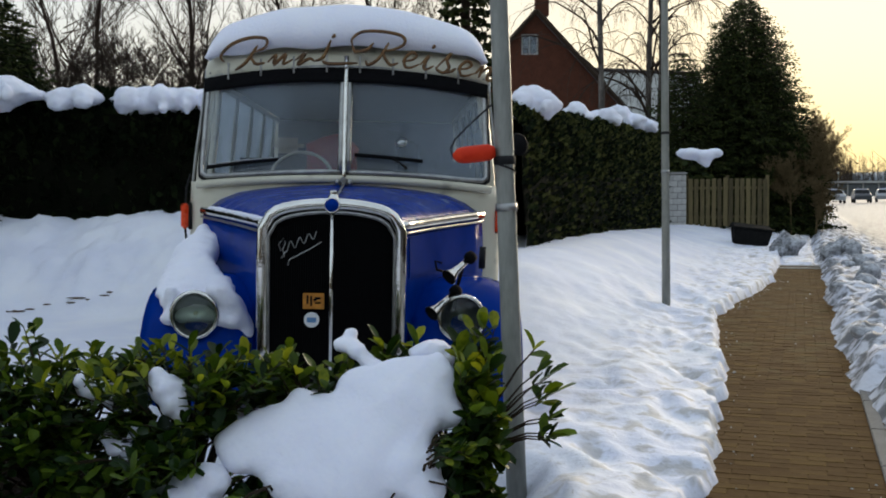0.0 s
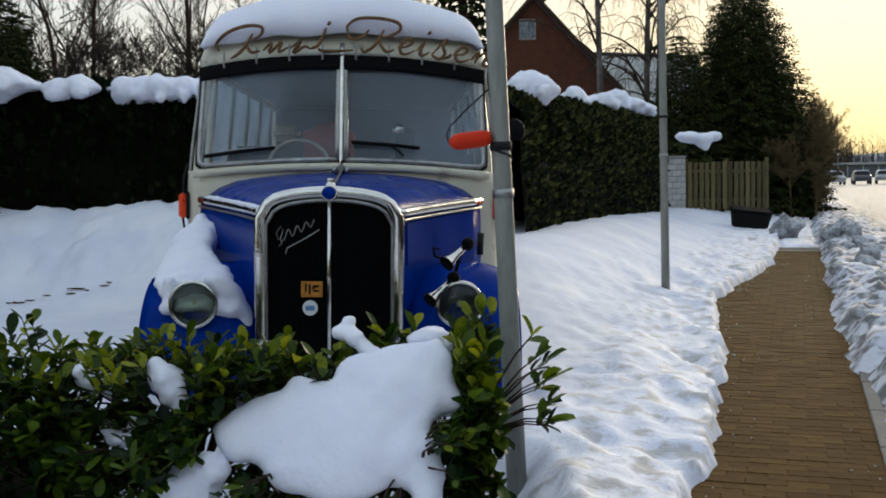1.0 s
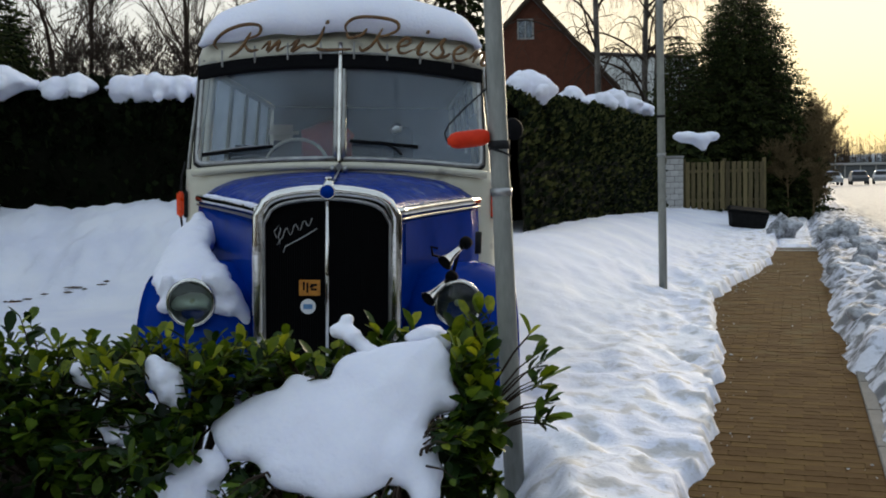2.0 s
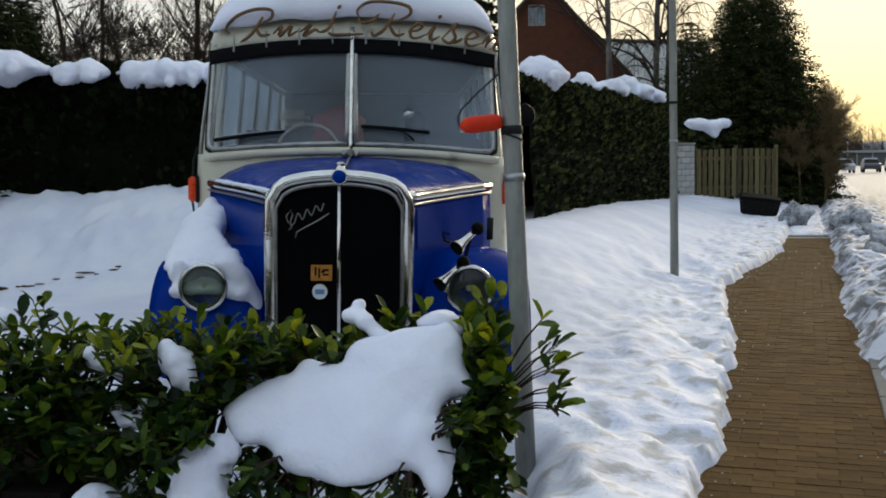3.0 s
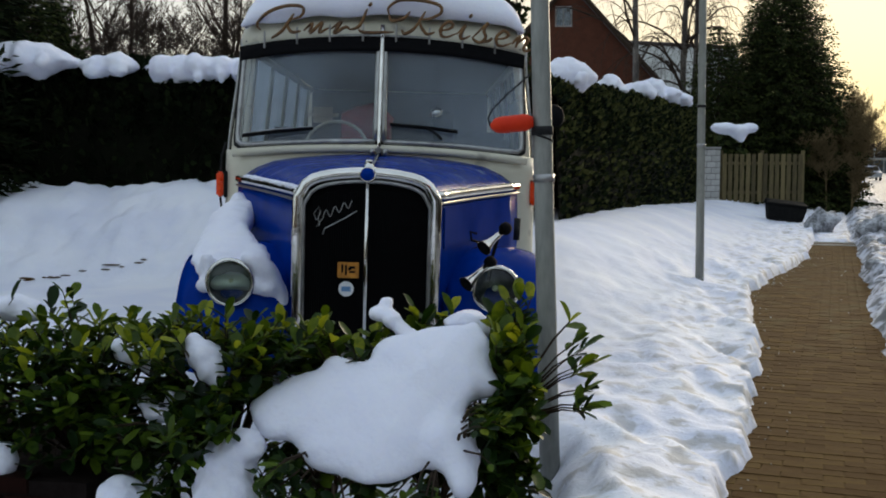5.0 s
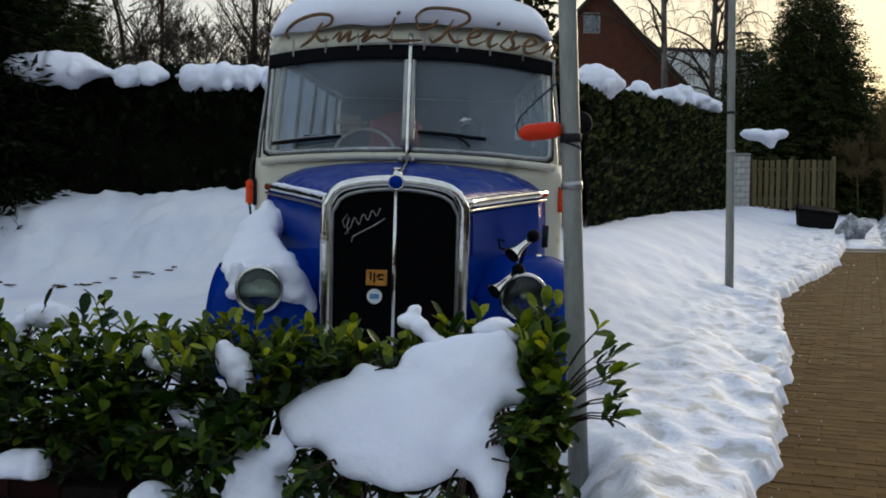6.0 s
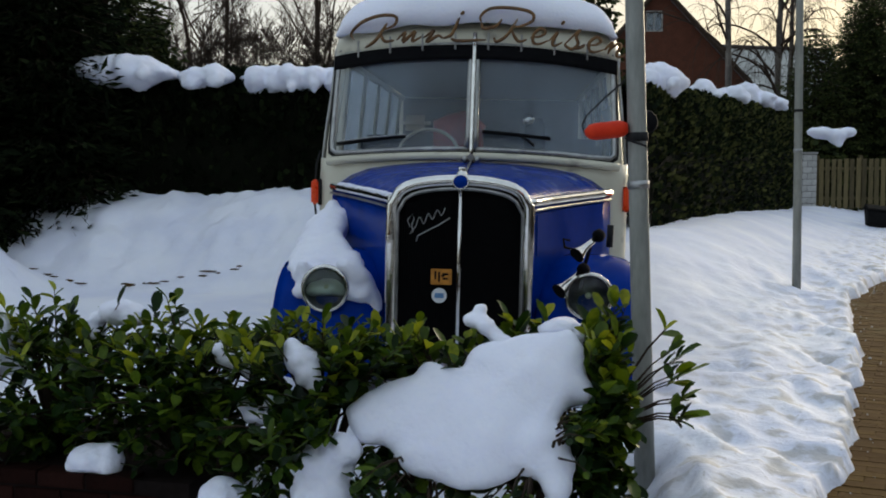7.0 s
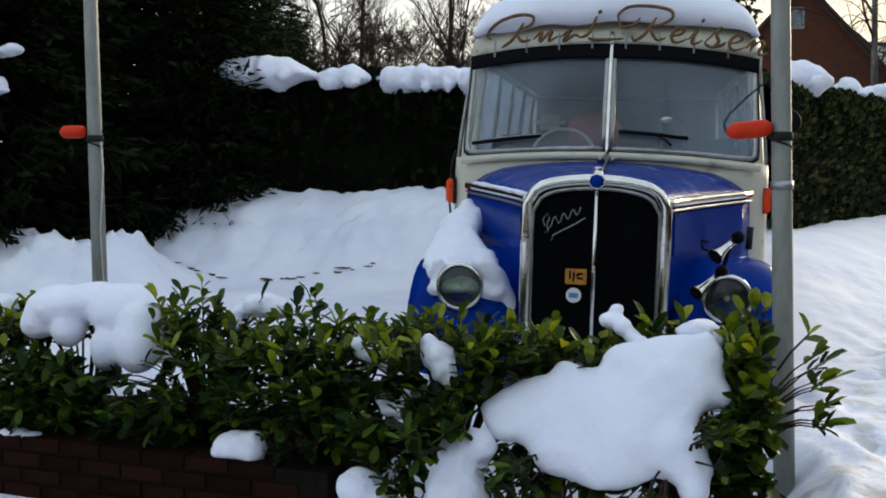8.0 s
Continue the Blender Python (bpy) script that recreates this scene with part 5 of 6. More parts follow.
# ---- trees ----
def conifer(at, height, radius, seed, label, tiers=34, per=16, size=0.32, mat=None, start=0.02, power=0.85, dense=26, wide=0.36):
    """A dense conifer: trunk, drooping boughs, needle sprays."""
    rng = random.Random(seed)
    ob = thing("conifer", label, "tree", Matrix.Translation(at))
    part("trunk", tube([(0, 0, height * k / 6) for k in range(7)], [height * 0.018 * (1 - k / 6.3) for k in range(7)], 8), BARK, ob, smooth=True)
    boughs = bmesh.new()
    items = []
    for k in range(tiers):
        u = start + (1 - start) * k / tiers
        z = height * u
        r = radius * (1 - u) ** power * (1 + 0.12 * n3(k * 1.3, seed)) + 0.05
        n = max(4, int(per * (1 - u * 0.7)))
        for j in range(n):
            a = 2 * math.pi * (j + rng.random()) / n
            rr = r * rng.uniform(0.70, 1.15)
            out = Vector((math.cos(a), math.sin(a), 0))
            droop = -0.22 * rr + 0.10 * rr * rng.random()
            b0 = Vector((0, 0, z))
            b1 = out * rr + Vector((0, 0, z + droop))
            tube([b0, (b0 + b1) / 2 + Vector((0, 0, rr * 0.06)), b1], [0.02, 0.012, 0.004], 3, bm=boughs, cap=False)
            m = max(5, int(rr * dense))
            for q in range(m):
                t = 0.25 + 0.78 * (q + rng.random()) / m
                p = b0 * (1 - t) + b1 * t + Vector((rng.uniform(-1, 1), rng.uniform(-1, 1), rng.uniform(-0.7, 0.4))) * 0.16 * min(1, rr)
                d = (out * 0.8 + Vector((rng.uniform(-0.8, 0.8), rng.uniform(-0.8, 0.8), rng.uniform(-0.7, 0.25)))).normalized()
                items.append((p, d, size * rng.uniform(0.6, 1.3) * (0.6 + 0.4 * (1 - u)), rng.uniform(0, 6.28)))
    part("boughwork", boughs, BARK, ob)["kind"] = "stuff"
    v, f = sprig_arrays(items, wide)
    mesh_part("foliage", v, f, mat or NEEDLE, ob, kind="stuff")
    return ob


def bare_tree(at, height, seed, label, mat=None, spread=0.55, depth=5, r0=None, hang=0.0, trunk_part=0.45, child=(0.42, 0.68), name="bare_tree", cat="tree", lean=(0, 0), forks=3, first=0.30):
    """A leafless tree: trunk and limbs that fork down to fine twigs."""
    rng = random.Random(seed)
    mat = mat or BARK
    ob = thing(name, label, cat, Matrix.Translation(at))
    r0 = r0 or height * 0.012
    trunk, limbs = bmesh.new(), bmesh.new()

    def grow(p, d, length, r, level):
        n = 4 if level < 3 else 3
        pts, q = [p], p.copy()
        for k in range(n):
            d = (d + Vector((rng.uniform(-1, 1), rng.uniform(-1, 1), rng.uniform(-0.6, 0.9))) * (0.05 if level == 0 else 0.16) + Vector((0, 0, -hang * level * 0.16))).normalized()
            q = q + d * (length / n)
            pts.append(q.copy())
        r1 = r * 0.55
        tube(pts, [r + (r1 - r) * k / n for k in range(n + 1)], 7 if level == 0 else (5 if level < 3 else 3), bm=trunk if level == 0 else limbs, cap=False)
        if level >= depth:
            return
        count = forks + (1 if level < 3 else 0) if level == 0 or forks < 8 else 3
        for k in range(count):
            t = rng.uniform(first if level == 0 else 0.25, 1.0)
            i = min(n - 1, int(t * n))
            b = pts[i].lerp(pts[i + 1], t * n - i)
            ax = Vector((rng.uniform(-1, 1), rng.uniform(-1, 1), rng.uniform(-0.1, 0.8))).normalized()
            nd = (d * (1 - spread) + ax * spread + Vector((0, 0, 0.12))).normalized()
            grow(b, nd, length * rng.uniform(*(child if level == 0 else (0.42, 0.68))), max(r * (1 - 0.5 * t) * 0.5, 0.006), level + 1)
        grow(pts[-1], d, length * 0.55, r1, level + 1)

    grow(Vector((0, 0, 0)), Vector((lean[0], lean[1], 1)).normalized(), height * trunk_part, r0, 0)
    part("trunk", trunk, mat, ob, smooth=True)
    part("branchwork", limbs, BARK if hang else mat, ob, smooth=True)["kind"] = "stuff"
    return ob


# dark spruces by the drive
conifer((-9.4, 12.4, 0.2), 12.0, 2.5, 31, "large dark spruce with boughs down to the snow", tiers=48, per=26, size=0.25, mat=SHADED_FOLIAGE, dense=62, wide=0.13)
conifer((-7.15, 14.2, 0.9), 8.5, 1.15, 32, "dark spruce behind the snow bank", tiers=40, per=22, size=0.22, power=0.7, mat=SHADED_FOLIAGE, dense=64, wide=0.13)
conifer((-11.2, 10.6, 0.2), 12.0, 3.0, 33, "large dark spruce beside the drive", tiers=44, per=24, size=0.27, mat=SHADED_FOLIAGE, dense=52, wide=0.14)
conifer((-8.2, 18.6, 0.5), 8.0, 1.25, 34, "olive green conifer behind the hedge", tiers=34, per=20, size=0.2, power=0.6, dense=56, wide=0.15)
conifer((-8.15, 20.2, 0.5), 4.7, 1.05, 44, "dark conifer behind the hedge", tiers=32, per=22, size=0.22, power=0.4, dense=56, wide=0.15)
conifer((0.55, 24.0, 0.3), 10.5, 0.75, 35, "slim dark conifer behind the coach", tiers=40, per=16, size=0.22, power=0.4)
conifer((-11.6, 19.4, 0.3), 11.0, 2.1, 45, "tall dark spruce deep behind the hedge", tiers=30, per=22, size=0.3, mat=SHADED_FOLIAGE, dense=40, wide=0.18, power=0.6)
# conifers by the fence
conifer((10.75, 38.2, 0.2), 8.2, 2.9, 36, "broad dark green conifer behind the fence", tiers=64, per=44, size=0.15, power=0.5, dense=58, wide=0.2)
conifer((8.35, 37.2, 0.2), 6.2, 2.1, 37, "dark conifer beside the brick pier", tiers=40, per=28, size=0.15, power=0.6, dense=58, wide=0.2)

bare_tree((-6.4, 13.8, 0.9), 0.8, 64, "small leafless bush sticking out of the snow bank", TWIG, r0=0.012, spread=0.6, depth=3, name="bare_bush", cat="bush", forks=4, first=0.05)
snow_heap("bough_snow", [((-7.94, 11.1, 2.97), (0.11, 0.2, 0.06)), ((-7.84, 11.1, 3.01), (0.09, 0.16, 0.07)), ((-8.05, 11.1, 2.94), (0.08, 0.14, 0.04))], "small pad of snow on a spruce bough", 0.03, 0.05, freq=6)
snow_heap("bough_snow", [((-8.02, 11.0, 2.60), (0.10, 0.18, 0.10)), ((-8.10, 11.0, 2.52), (0.12, 0.18, 0.10)), ((-7.93, 11.0, 2.52), (0.09, 0.1, 0.04))], "small pad of snow on a spruce bough", 0.03, 0.05, freq=6)
rng = random.Random(12)
bm = bmesh.new()
for k in range(46):
    t = rng.random()
    x, y = -8.3 + 4.4 * t, 11.75 + 0.85 * t + rng.uniform(-0.05, 0.05)
    z = ground_z(*sc(x, y))
    ellipsoid((x, y, z + 0.01), (rng.uniform(0.03, 0.15), rng.uniform(0.010, 0.024), 0.010), bm, 1)
dark_strips = part("dark_strip_marks", bm, JOINT, smooth=True)
tagged(dark_strips, "thin dark strips along the foot of the snow bank", "earth", kind="stuff")

# bare trees behind the left hedge
for k, (x, y, h, sd) in enumerate(((-9.3, 26.0, 9.0, 51), (-8.7, 26.5, 9.5, 52), (-6.1, 25.5, 11.0, 53), (-11.6, 24.0, 8.0, 54), (-3.6, 26.0, 9.0, 55), (-1.6, 27.0, 9.5, 56), (-13.8, 27.0, 9.0, 57))):
    bare_tree((x, y, 0.2), h, sd, "leafless dark tree behind the hedge", r0=0.11, spread=0.55, depth=5)
for k, (x, y, h) in enumerate(((-7.4, 22.0, 4.6), (-6.2, 21.5, 4.8), (-5.0, 21.0, 4.6), (-3.8, 21.5, 4.9), (-2.8, 22.0, 5.0), (-8.8, 22.5, 4.8), (-6.8, 23.2, 5.4), (-5.5, 22.8, 5.2), (-4.4, 23.0, 5.4), (-3.2, 23.4, 5.3))):
    bare_tree((x, y, 0.4), h, 70 + k, "tangled leafless bush behind the hedge", r0=0.045, spread=0.7, depth=5, name="bare_bush", cat="bush", forks=4, first=0.1)
# birches before the brick house
bare_tree((6.05, 40.5, 0.2), 13.0, 81, "slender birch with pale flecked bark", BIRCH, r0=0.15, spread=0.6, depth=4, hang=0.9, name="birch", trunk_part=0.85, child=(0.16, 0.26), forks=14, first=0.35)
bare_tree((8.15, 42.0, 0.2), 13.0, 82, "forked birch with hanging twigs", BIRCH, r0=0.15, spread=0.6, depth=4, hang=1.4, name="birch", trunk_part=0.85, child=(0.16, 0.26), forks=14, first=0.35)
bare_tree((8.35, 42.2, 0.2), 13.0, 83, "leaning birch with hanging twigs", BIRCH, r0=0.12, spread=0.6, depth=4, hang=1.4, name="birch", lean=(0.05, 0), trunk_part=0.85, child=(0.16, 0.26), forks=12, first=0.35)
# brushwood at the roadside
for k, (x, y, h) in enumerate(((11.6, 35.6, 3.0), (12.3, 36.6, 4.0), (13.2, 38.6, 4.8), (14.4, 42.0, 5.0), (12.3, 35.2, 2.2), (12.9, 37.4, 4.2), (13.8, 40.0, 4.6), (16.5, 48.0, 5.0), (18.2, 54.0, 5.0))):
    bare_tree((x, y, 0.1), h, 90 + k, "brown leafless bush at the roadside", BRUSH, r0=0.035, spread=0.65, depth=5, name="bare_bush", cat="bush", forks=4, first=0.05)


# ---- brick house ----
house = thing("house", "red brick house with a steep gable, darkened as it stands backlit", "house", pose(4.0, 45.5, 0.0, 0, 0, 3))
HW, HE, HA, HD = 4.0, 4.75, 9.1, 8.0
bm = bmesh.new()
win = (-0.62, 0.10, 7.35, 8.22)     # x0, x1, z0, z1 of the attic window opening
def gable_z(x):
    return HE + (HA - HE) * (1 - abs(x) / HW)
for x0, x1, z0, z1 in ((-HW, win[0], 0, None), (win[1], HW, 0, None), (win[0], win[1], 0, win[2]), (win[0], win[1], win[3], None)):
    xs = [x0] + ([0.0] if x0 < 0 < x1 else []) + [x1]
    topz = [(x, gable_z(x) if z1 is None else z1) for x in xs]
    ring = [(x0, z0), (x1, z0)] + topz[::-1]
    a_ = [bm.verts.new((x, 0, z)) for x, z in ring]
    b_ = [bm.verts.new((x, 0.3, z)) for x, z in ring]
    bm.faces.new(a_)
    bm.faces.new(b_[::-1])
    for k in range(len(ring)):
        bm.faces.new((a_[k], a_[(k + 1) % len(ring)], b_[(k + 1) % len(ring)], b_[k]))
part("gable_wall", bm, BACKLIT_BRICK, house)
for sx in (-1, 1):
    part("side_wall", box((0.3, HD, HE), (sx * (HW - 0.15), HD / 2 + 0.31, HE / 2)), BACKLIT_BRICK, house)
    bm = loft([[(0, y, HA + 0.14), (sx * (HW + 0.5), y, HE - 0.54 + 0.14 + 0.0)] for y in (-0.25, HD + 0.4)])
    thick(part("roof", bm, ROOF_TILE, house, "dark tiled roof slope"), 0.14, 1)
    bm = tube([(0, -0.27, HA + 0.06), (sx * (HW + 0.5), -0.27, HE - 0.48)], 0.10, 4)
    part("verge_board", bm, TWIG, house)
part("floor_band", box((2 * HW - 0.1, 0.06, 0.16), (0, -0.035, 4.35), 0.01), TWIG, house)
wob = part("window", box((0.62, 0.03, 0.77), ((win[0] + win[1]) / 2, 0.14, (win[2] + win[3]) / 2)), GLASS, house, "small attic window")
for dx, dz, w_, h_ in ((0, 0.40, 0.72, 0.07), (0, -0.40, 0.72, 0.07), (-0.325, 0, 0.07, 0.8), (0.325, 0, 0.07, 0.8), (0, 0, 0.04, 0.8)):
    part("window_frame", box((w_, 0.07, h_), ((win[0] + win[1]) / 2 + dx, 0.10, (win[2] + win[3]) / 2 + dz), 0.01), CONCRETE, wob)
part("curtain", box((0.6, 0.02, 0.75), ((win[0] + win[1]) / 2, 0.26, (win[2] + win[3]) / 2)), CONCRETE, wob)
part("chimney", box((0.55, 0.55, 1.0), (0.35, 0.7, HA + 0.45), 0.02), BACKLIT_BRICK, house, "short brick chimney")
part("chimney_pot", lathe([(0.16, 0), (0.20, 0.1), (0.24, 0.3), (0.2, 0.42), (0.0, 0.45)], 14, m=pose(0.35, 0.7, HA + 0.95)), ROOF_TILE, house, smooth=True)

barn = thing("outbuilding", "pale grey low building with a dark roof edge", "house", pose(9.8, 53.0, 0.0, 0, 0, 2))
part("wall", box((7.0, 6.0, 5.4), (0, 3.0, 2.7), 0.02), CONCRETE, barn)
bm = loft([[(-3.7, -0.5, 5.2), (3.7, -0.5, 5.0)], [(-3.7, 3.0, 7.9), (3.7, 3.0, 7.55)]])
thick(part("roof", bm, material("frosted_roof", [(0.35, (0.28, 0.28, 0.26)), (0.6, (0.45, 0.45, 0.42))], scale=1.2, rough=0.8, bump=0.02, bump_scale=5, stretch=(3, 1, 1)), barn, "frosted grey roof slope"), 0.12, 1)
part("ridge", tube([(-3.75, 3.0, 7.98), (3.75, 3.0, 7.62)], 0.11, 6), ROOF_TILE, barn)

# ---- pier, fence, bin ----
pier = thing("gate_pier", "white painted block pier beside a wooden fence", "pier", pose(7.21, 33.0, 0.42, 0, 0, -4))
part("core", box((0.50, 0.46, 1.66), (0, 0.0, 0.83)), material("pier_mortar", [(0.3, (0.10, 0.095, 0.085)), (0.7, (0.18, 0.17, 0.155))], scale=20, rough=0.95), pier)
rng = random.Random(9)
bm = box((0.255, 0.24, 0.168), bevel=0.012)
blk = bpy.data.meshes.new("block")
bm.to_mesh(blk)
bm.free()
blk.materials.append(material("white_block", [(0.3, (0.42, 0.41, 0.38)), (0.7, (0.62, 0.61, 0.57))], scale=6, rough=0.85, bump=0.006, random=0.25))
half_m = blk.copy()
half_m.transform(Matrix.Diagonal((0.49, 1, 1, 1)))
for r in range(9):
    offs = ((-0.133, blk), (0.133, blk)) if r % 2 else ((-0.200, half_m), (0.0, blk), (0.200, half_m))
    for dx, mm in offs:
        for y in (-0.13, 0.13):
            b = new("block", mm)
            b.parent = pier
            b.matrix_basis = pose(dx, y, 0.10 + r * 0.181)
part("cap", box((0.58, 0.56, 0.06), (0, 0, 1.69), 0.012), CONCRETE, pier)
fence = thing("fence", "weathered vertical board fence with green stains", "fence", pose(7.62, 33.2, 0.45, 0, 0, 6))
bm = box((0.135, 0.024, 1.50), bevel=0.004)
brd = bpy.data.meshes.new("board")
bm.to_mesh(brd)
bm.free()
brd.materials.append(WOOD)
for k in range(14):
    b = new("board", brd)
    b.parent = fence
    b.matrix_basis = pose(0.08 + k * 0.185, 0.02 * (k % 2) + rng.uniform(-0.004, 0.004), 0.75 + rng.uniform(-0.02, 0.02), 0, rng.uniform(-0.5, 0.5), 0)
for z in (0.3, 1.2):
    part("rail", box((2.6, 0.04, 0.09), (1.28, 0.06, z), 0.006), WOOD, fence)
for x in (0.0, 1.3, 2.6):
    part("post", box((0.10, 0.10, 1.6), (x, 0.14, 0.8), 0.008), WOOD, fence)
snow_heap("shrub_snow", [((7.65, 33.0, 2.70), (0.36, 0.4, 0.20)), ((8.05, 33.0, 2.62), (0.30, 0.4, 0.24)), ((8.4, 33.1, 2.72), (0.28, 0.3, 0.17)), ((7.4, 33.0, 2.74), (0.22, 0.3, 0.14)), ((8.1, 32.9, 2.42), (0.14, 0.2, 0.16))], "snow cushion on a dark conifer beside the pier", 0.05, 0.07, freq=3)
conifer((7.85, 35.0, 0.4), 2.35, 1.0, 39, "low dark conifer carrying snow behind the pier", tiers=16, per=18, size=0.35, power=0.3)

gb = thing("grit_bin", "dark plastic grit bin half buried in snow", "bin", pose(7.75, 27.0, 0.19, 0, 7, -6))
bm = loft([[(-0.40, -0.25, 0), (0.40, -0.25, 0), (0.40, 0.25, 0), (-0.40, 0.25, 0)], [(-0.47, -0.32, 0.40), (0.47, -0.32, 0.40), (0.47, 0.32, 0.40), (-0.47, 0.32, 0.40)]], close=True, cap=True)
part("body", bevelled(bm, 0.02), DARK_PLASTIC, gb)
bm = loft([[(-0.51, -0.36, 0.40), (0.51, -0.36, 0.40), (0.51, 0.36, 0.40), (-0.51, 0.36, 0.40)], [(-0.49, -0.34, 0.45), (0.49, -0.34, 0.45), (0.46, 0.30, 0.53), (-0.46, 0.30, 0.53)]], close=True, cap=True)
part("lid", bevelled(bm, 0.012), DARK_PLASTIC, gb)


def clod(at, size, seed, label):
    bm = ellipsoid((0, 0, 0), size, sub=3)
    for v in bm.verts:
        v.co *= 1 + 0.55 * n3(v.co.x * 4, v.co.y * 4, v.co.z * 4 + seed) + 0.28 * n3(v.co.x * 10, v.co.y * 10, v.co.z * 10 + seed)
    ob = part("snow_clod", bm, material("dirty_snow", [(0.38, (0.14, 0.14, 0.14)), (0.58, (0.55, 0.56, 0.59))], scale=4, rough=0.85, bump=0.03, bump_scale=16), smooth=True)
    ob.matrix_world = Matrix.Translation(at)
    return tagged(ob, label, "snow")


clod((8.15, 25.3, 0.24), (0.38, 0.4, 0.30), 1, "grey frozen snow clod beside the footpath")
clod((8.45, 22.6, 0.22), (0.40, 0.5, 0.30), 2, "dirty frozen snow clod on the kerb bank")
rng = random.Random(77)
for k in range(22):
    s = rng.uniform(8, 24)
    c = right_edge(s) + rng.uniform(0.2, 1.3)
    x, y = xy(s, c)
    r = rng.uniform(0.07, 0.20)
    clod((x, y, ground_z(s, c) + r * 0.3), (r, r * 1.1, r * 0.75), 10 + k, "dirty frozen snow clod thrown up along the kerb")

# ---- far side: cars, low buildings, woods, hills ----
def car(at, turn, paint, label):
    ob = thing("car", label, "car", pose(*at, 0, 0, turn), "parked cars")
    prof = [(-2.1, 0.35), (-2.15, 0.75), (-1.9, 0.92), (-1.2, 0.98), (-0.6, 1.42), (0.9, 1.45), (1.6, 1.0), (2.1, 0.9), (2.15, 0.4)]
    rings = [[(x, y * (0.86 if z > 1.1 else 1.0), z) for x, z in prof] for y in (-0.85, -0.80, 0.80, 0.85)]
    bm = loft(rings, close=True, cap=True)
    part("body", bm, paint, ob)
    for sy in (-1, 1):
        part("side_glass", loft([[(-0.95, sy * 0.80, 1.02), (1.3, sy * 0.80, 1.02)], [(-0.5, sy * 0.745, 1.36), (0.85, sy * 0.745, 1.38)]]), RUBBER, ob)
    thick(part("windscreen", loft([[(-1.16, -0.70, 1.02), (-1.16, 0.70, 1.02)], [(-0.66, -0.62, 1.40), (-0.66, 0.62, 1.40)]]), RUBBER, ob), 0.02)
    for wx in (-1.3, 1.3):
        for wy in (-0.80, 0.80):
            part("wheel", lathe([(0.0, -0.1), (0.3, -0.1), (0.32, 0.0), (0.3, 0.1), (0.0, 0.1)], 16, m=pose(wx, wy, 0.32, 90)), RUBBER, ob, smooth=True)
    part("roof_snow_skin", box((1.4, 1.2, 0.08), (0.15, 0, 1.48), 0.03), SNOW_SOFT, ob, "thin layer of snow")
    return ob


SILVER = material("silver_paint", [(0.3, (0.28, 0.29, 0.30)), (0.7, (0.38, 0.39, 0.40))], scale=3, rough=0.35, metal=0.4)
DARKPAINT = material("dark_paint", [(0.3, (0.03, 0.035, 0.04)), (0.7, (0.06, 0.065, 0.07))], scale=3, rough=0.35)
car((41.0, 112.0, 0.05), 78, SILVER, "pale silver car parked at the roadside")
car((45.0, 115.0, 0.05), 74, DARKPAINT, "dark car parked at the roadside")
car((48.7, 118.0, 0.05), 70, SILVER, "silver car parked at the roadside")
car((53.5, 124.0, 0.05), 72, DARKPAINT, "dark car parked far down the road")

hall = thing("low_hall", "long low hall with a snowy roof and dark glazed front", "building", pose(88.0, 220.0, 0, 0, 0, -14))
part("wall", box((34, 8, 2.6), (0, 4, 1.3)), material("dark_front", [(0.3, (0.05, 0.06, 0.065)), (0.7, (0.10, 0.115, 0.125))], scale=1, rough=0.4), hall)
part("roof", box((36, 10, 0.5), (0, 4, 2.9), 0.1), CONCRETE, hall, "flat grey roof")
for k in range(12):
    part("post", box((0.25, 0.3, 2.6), (-16.5 + k * 3, -0.2, 1.3)), CONCRETE, hall)
lamp_post = thing("street_lamp", "thin grey street lamp at the roadside", "lamp", pose(53.2, 144.0, 0))
part("post", tube([(0, 0, 0), (0, 0, 3.6)], 0.06, 8), GALV, lamp_post)
part("lantern", lathe([(0.0, 0.0), (0.12, 0.02), (0.16, 0.2), (0.05, 0.3), (0.0, 0.3)], 12, m=pose(0, 0, 3.55)), GALV, lamp_post, smooth=True)


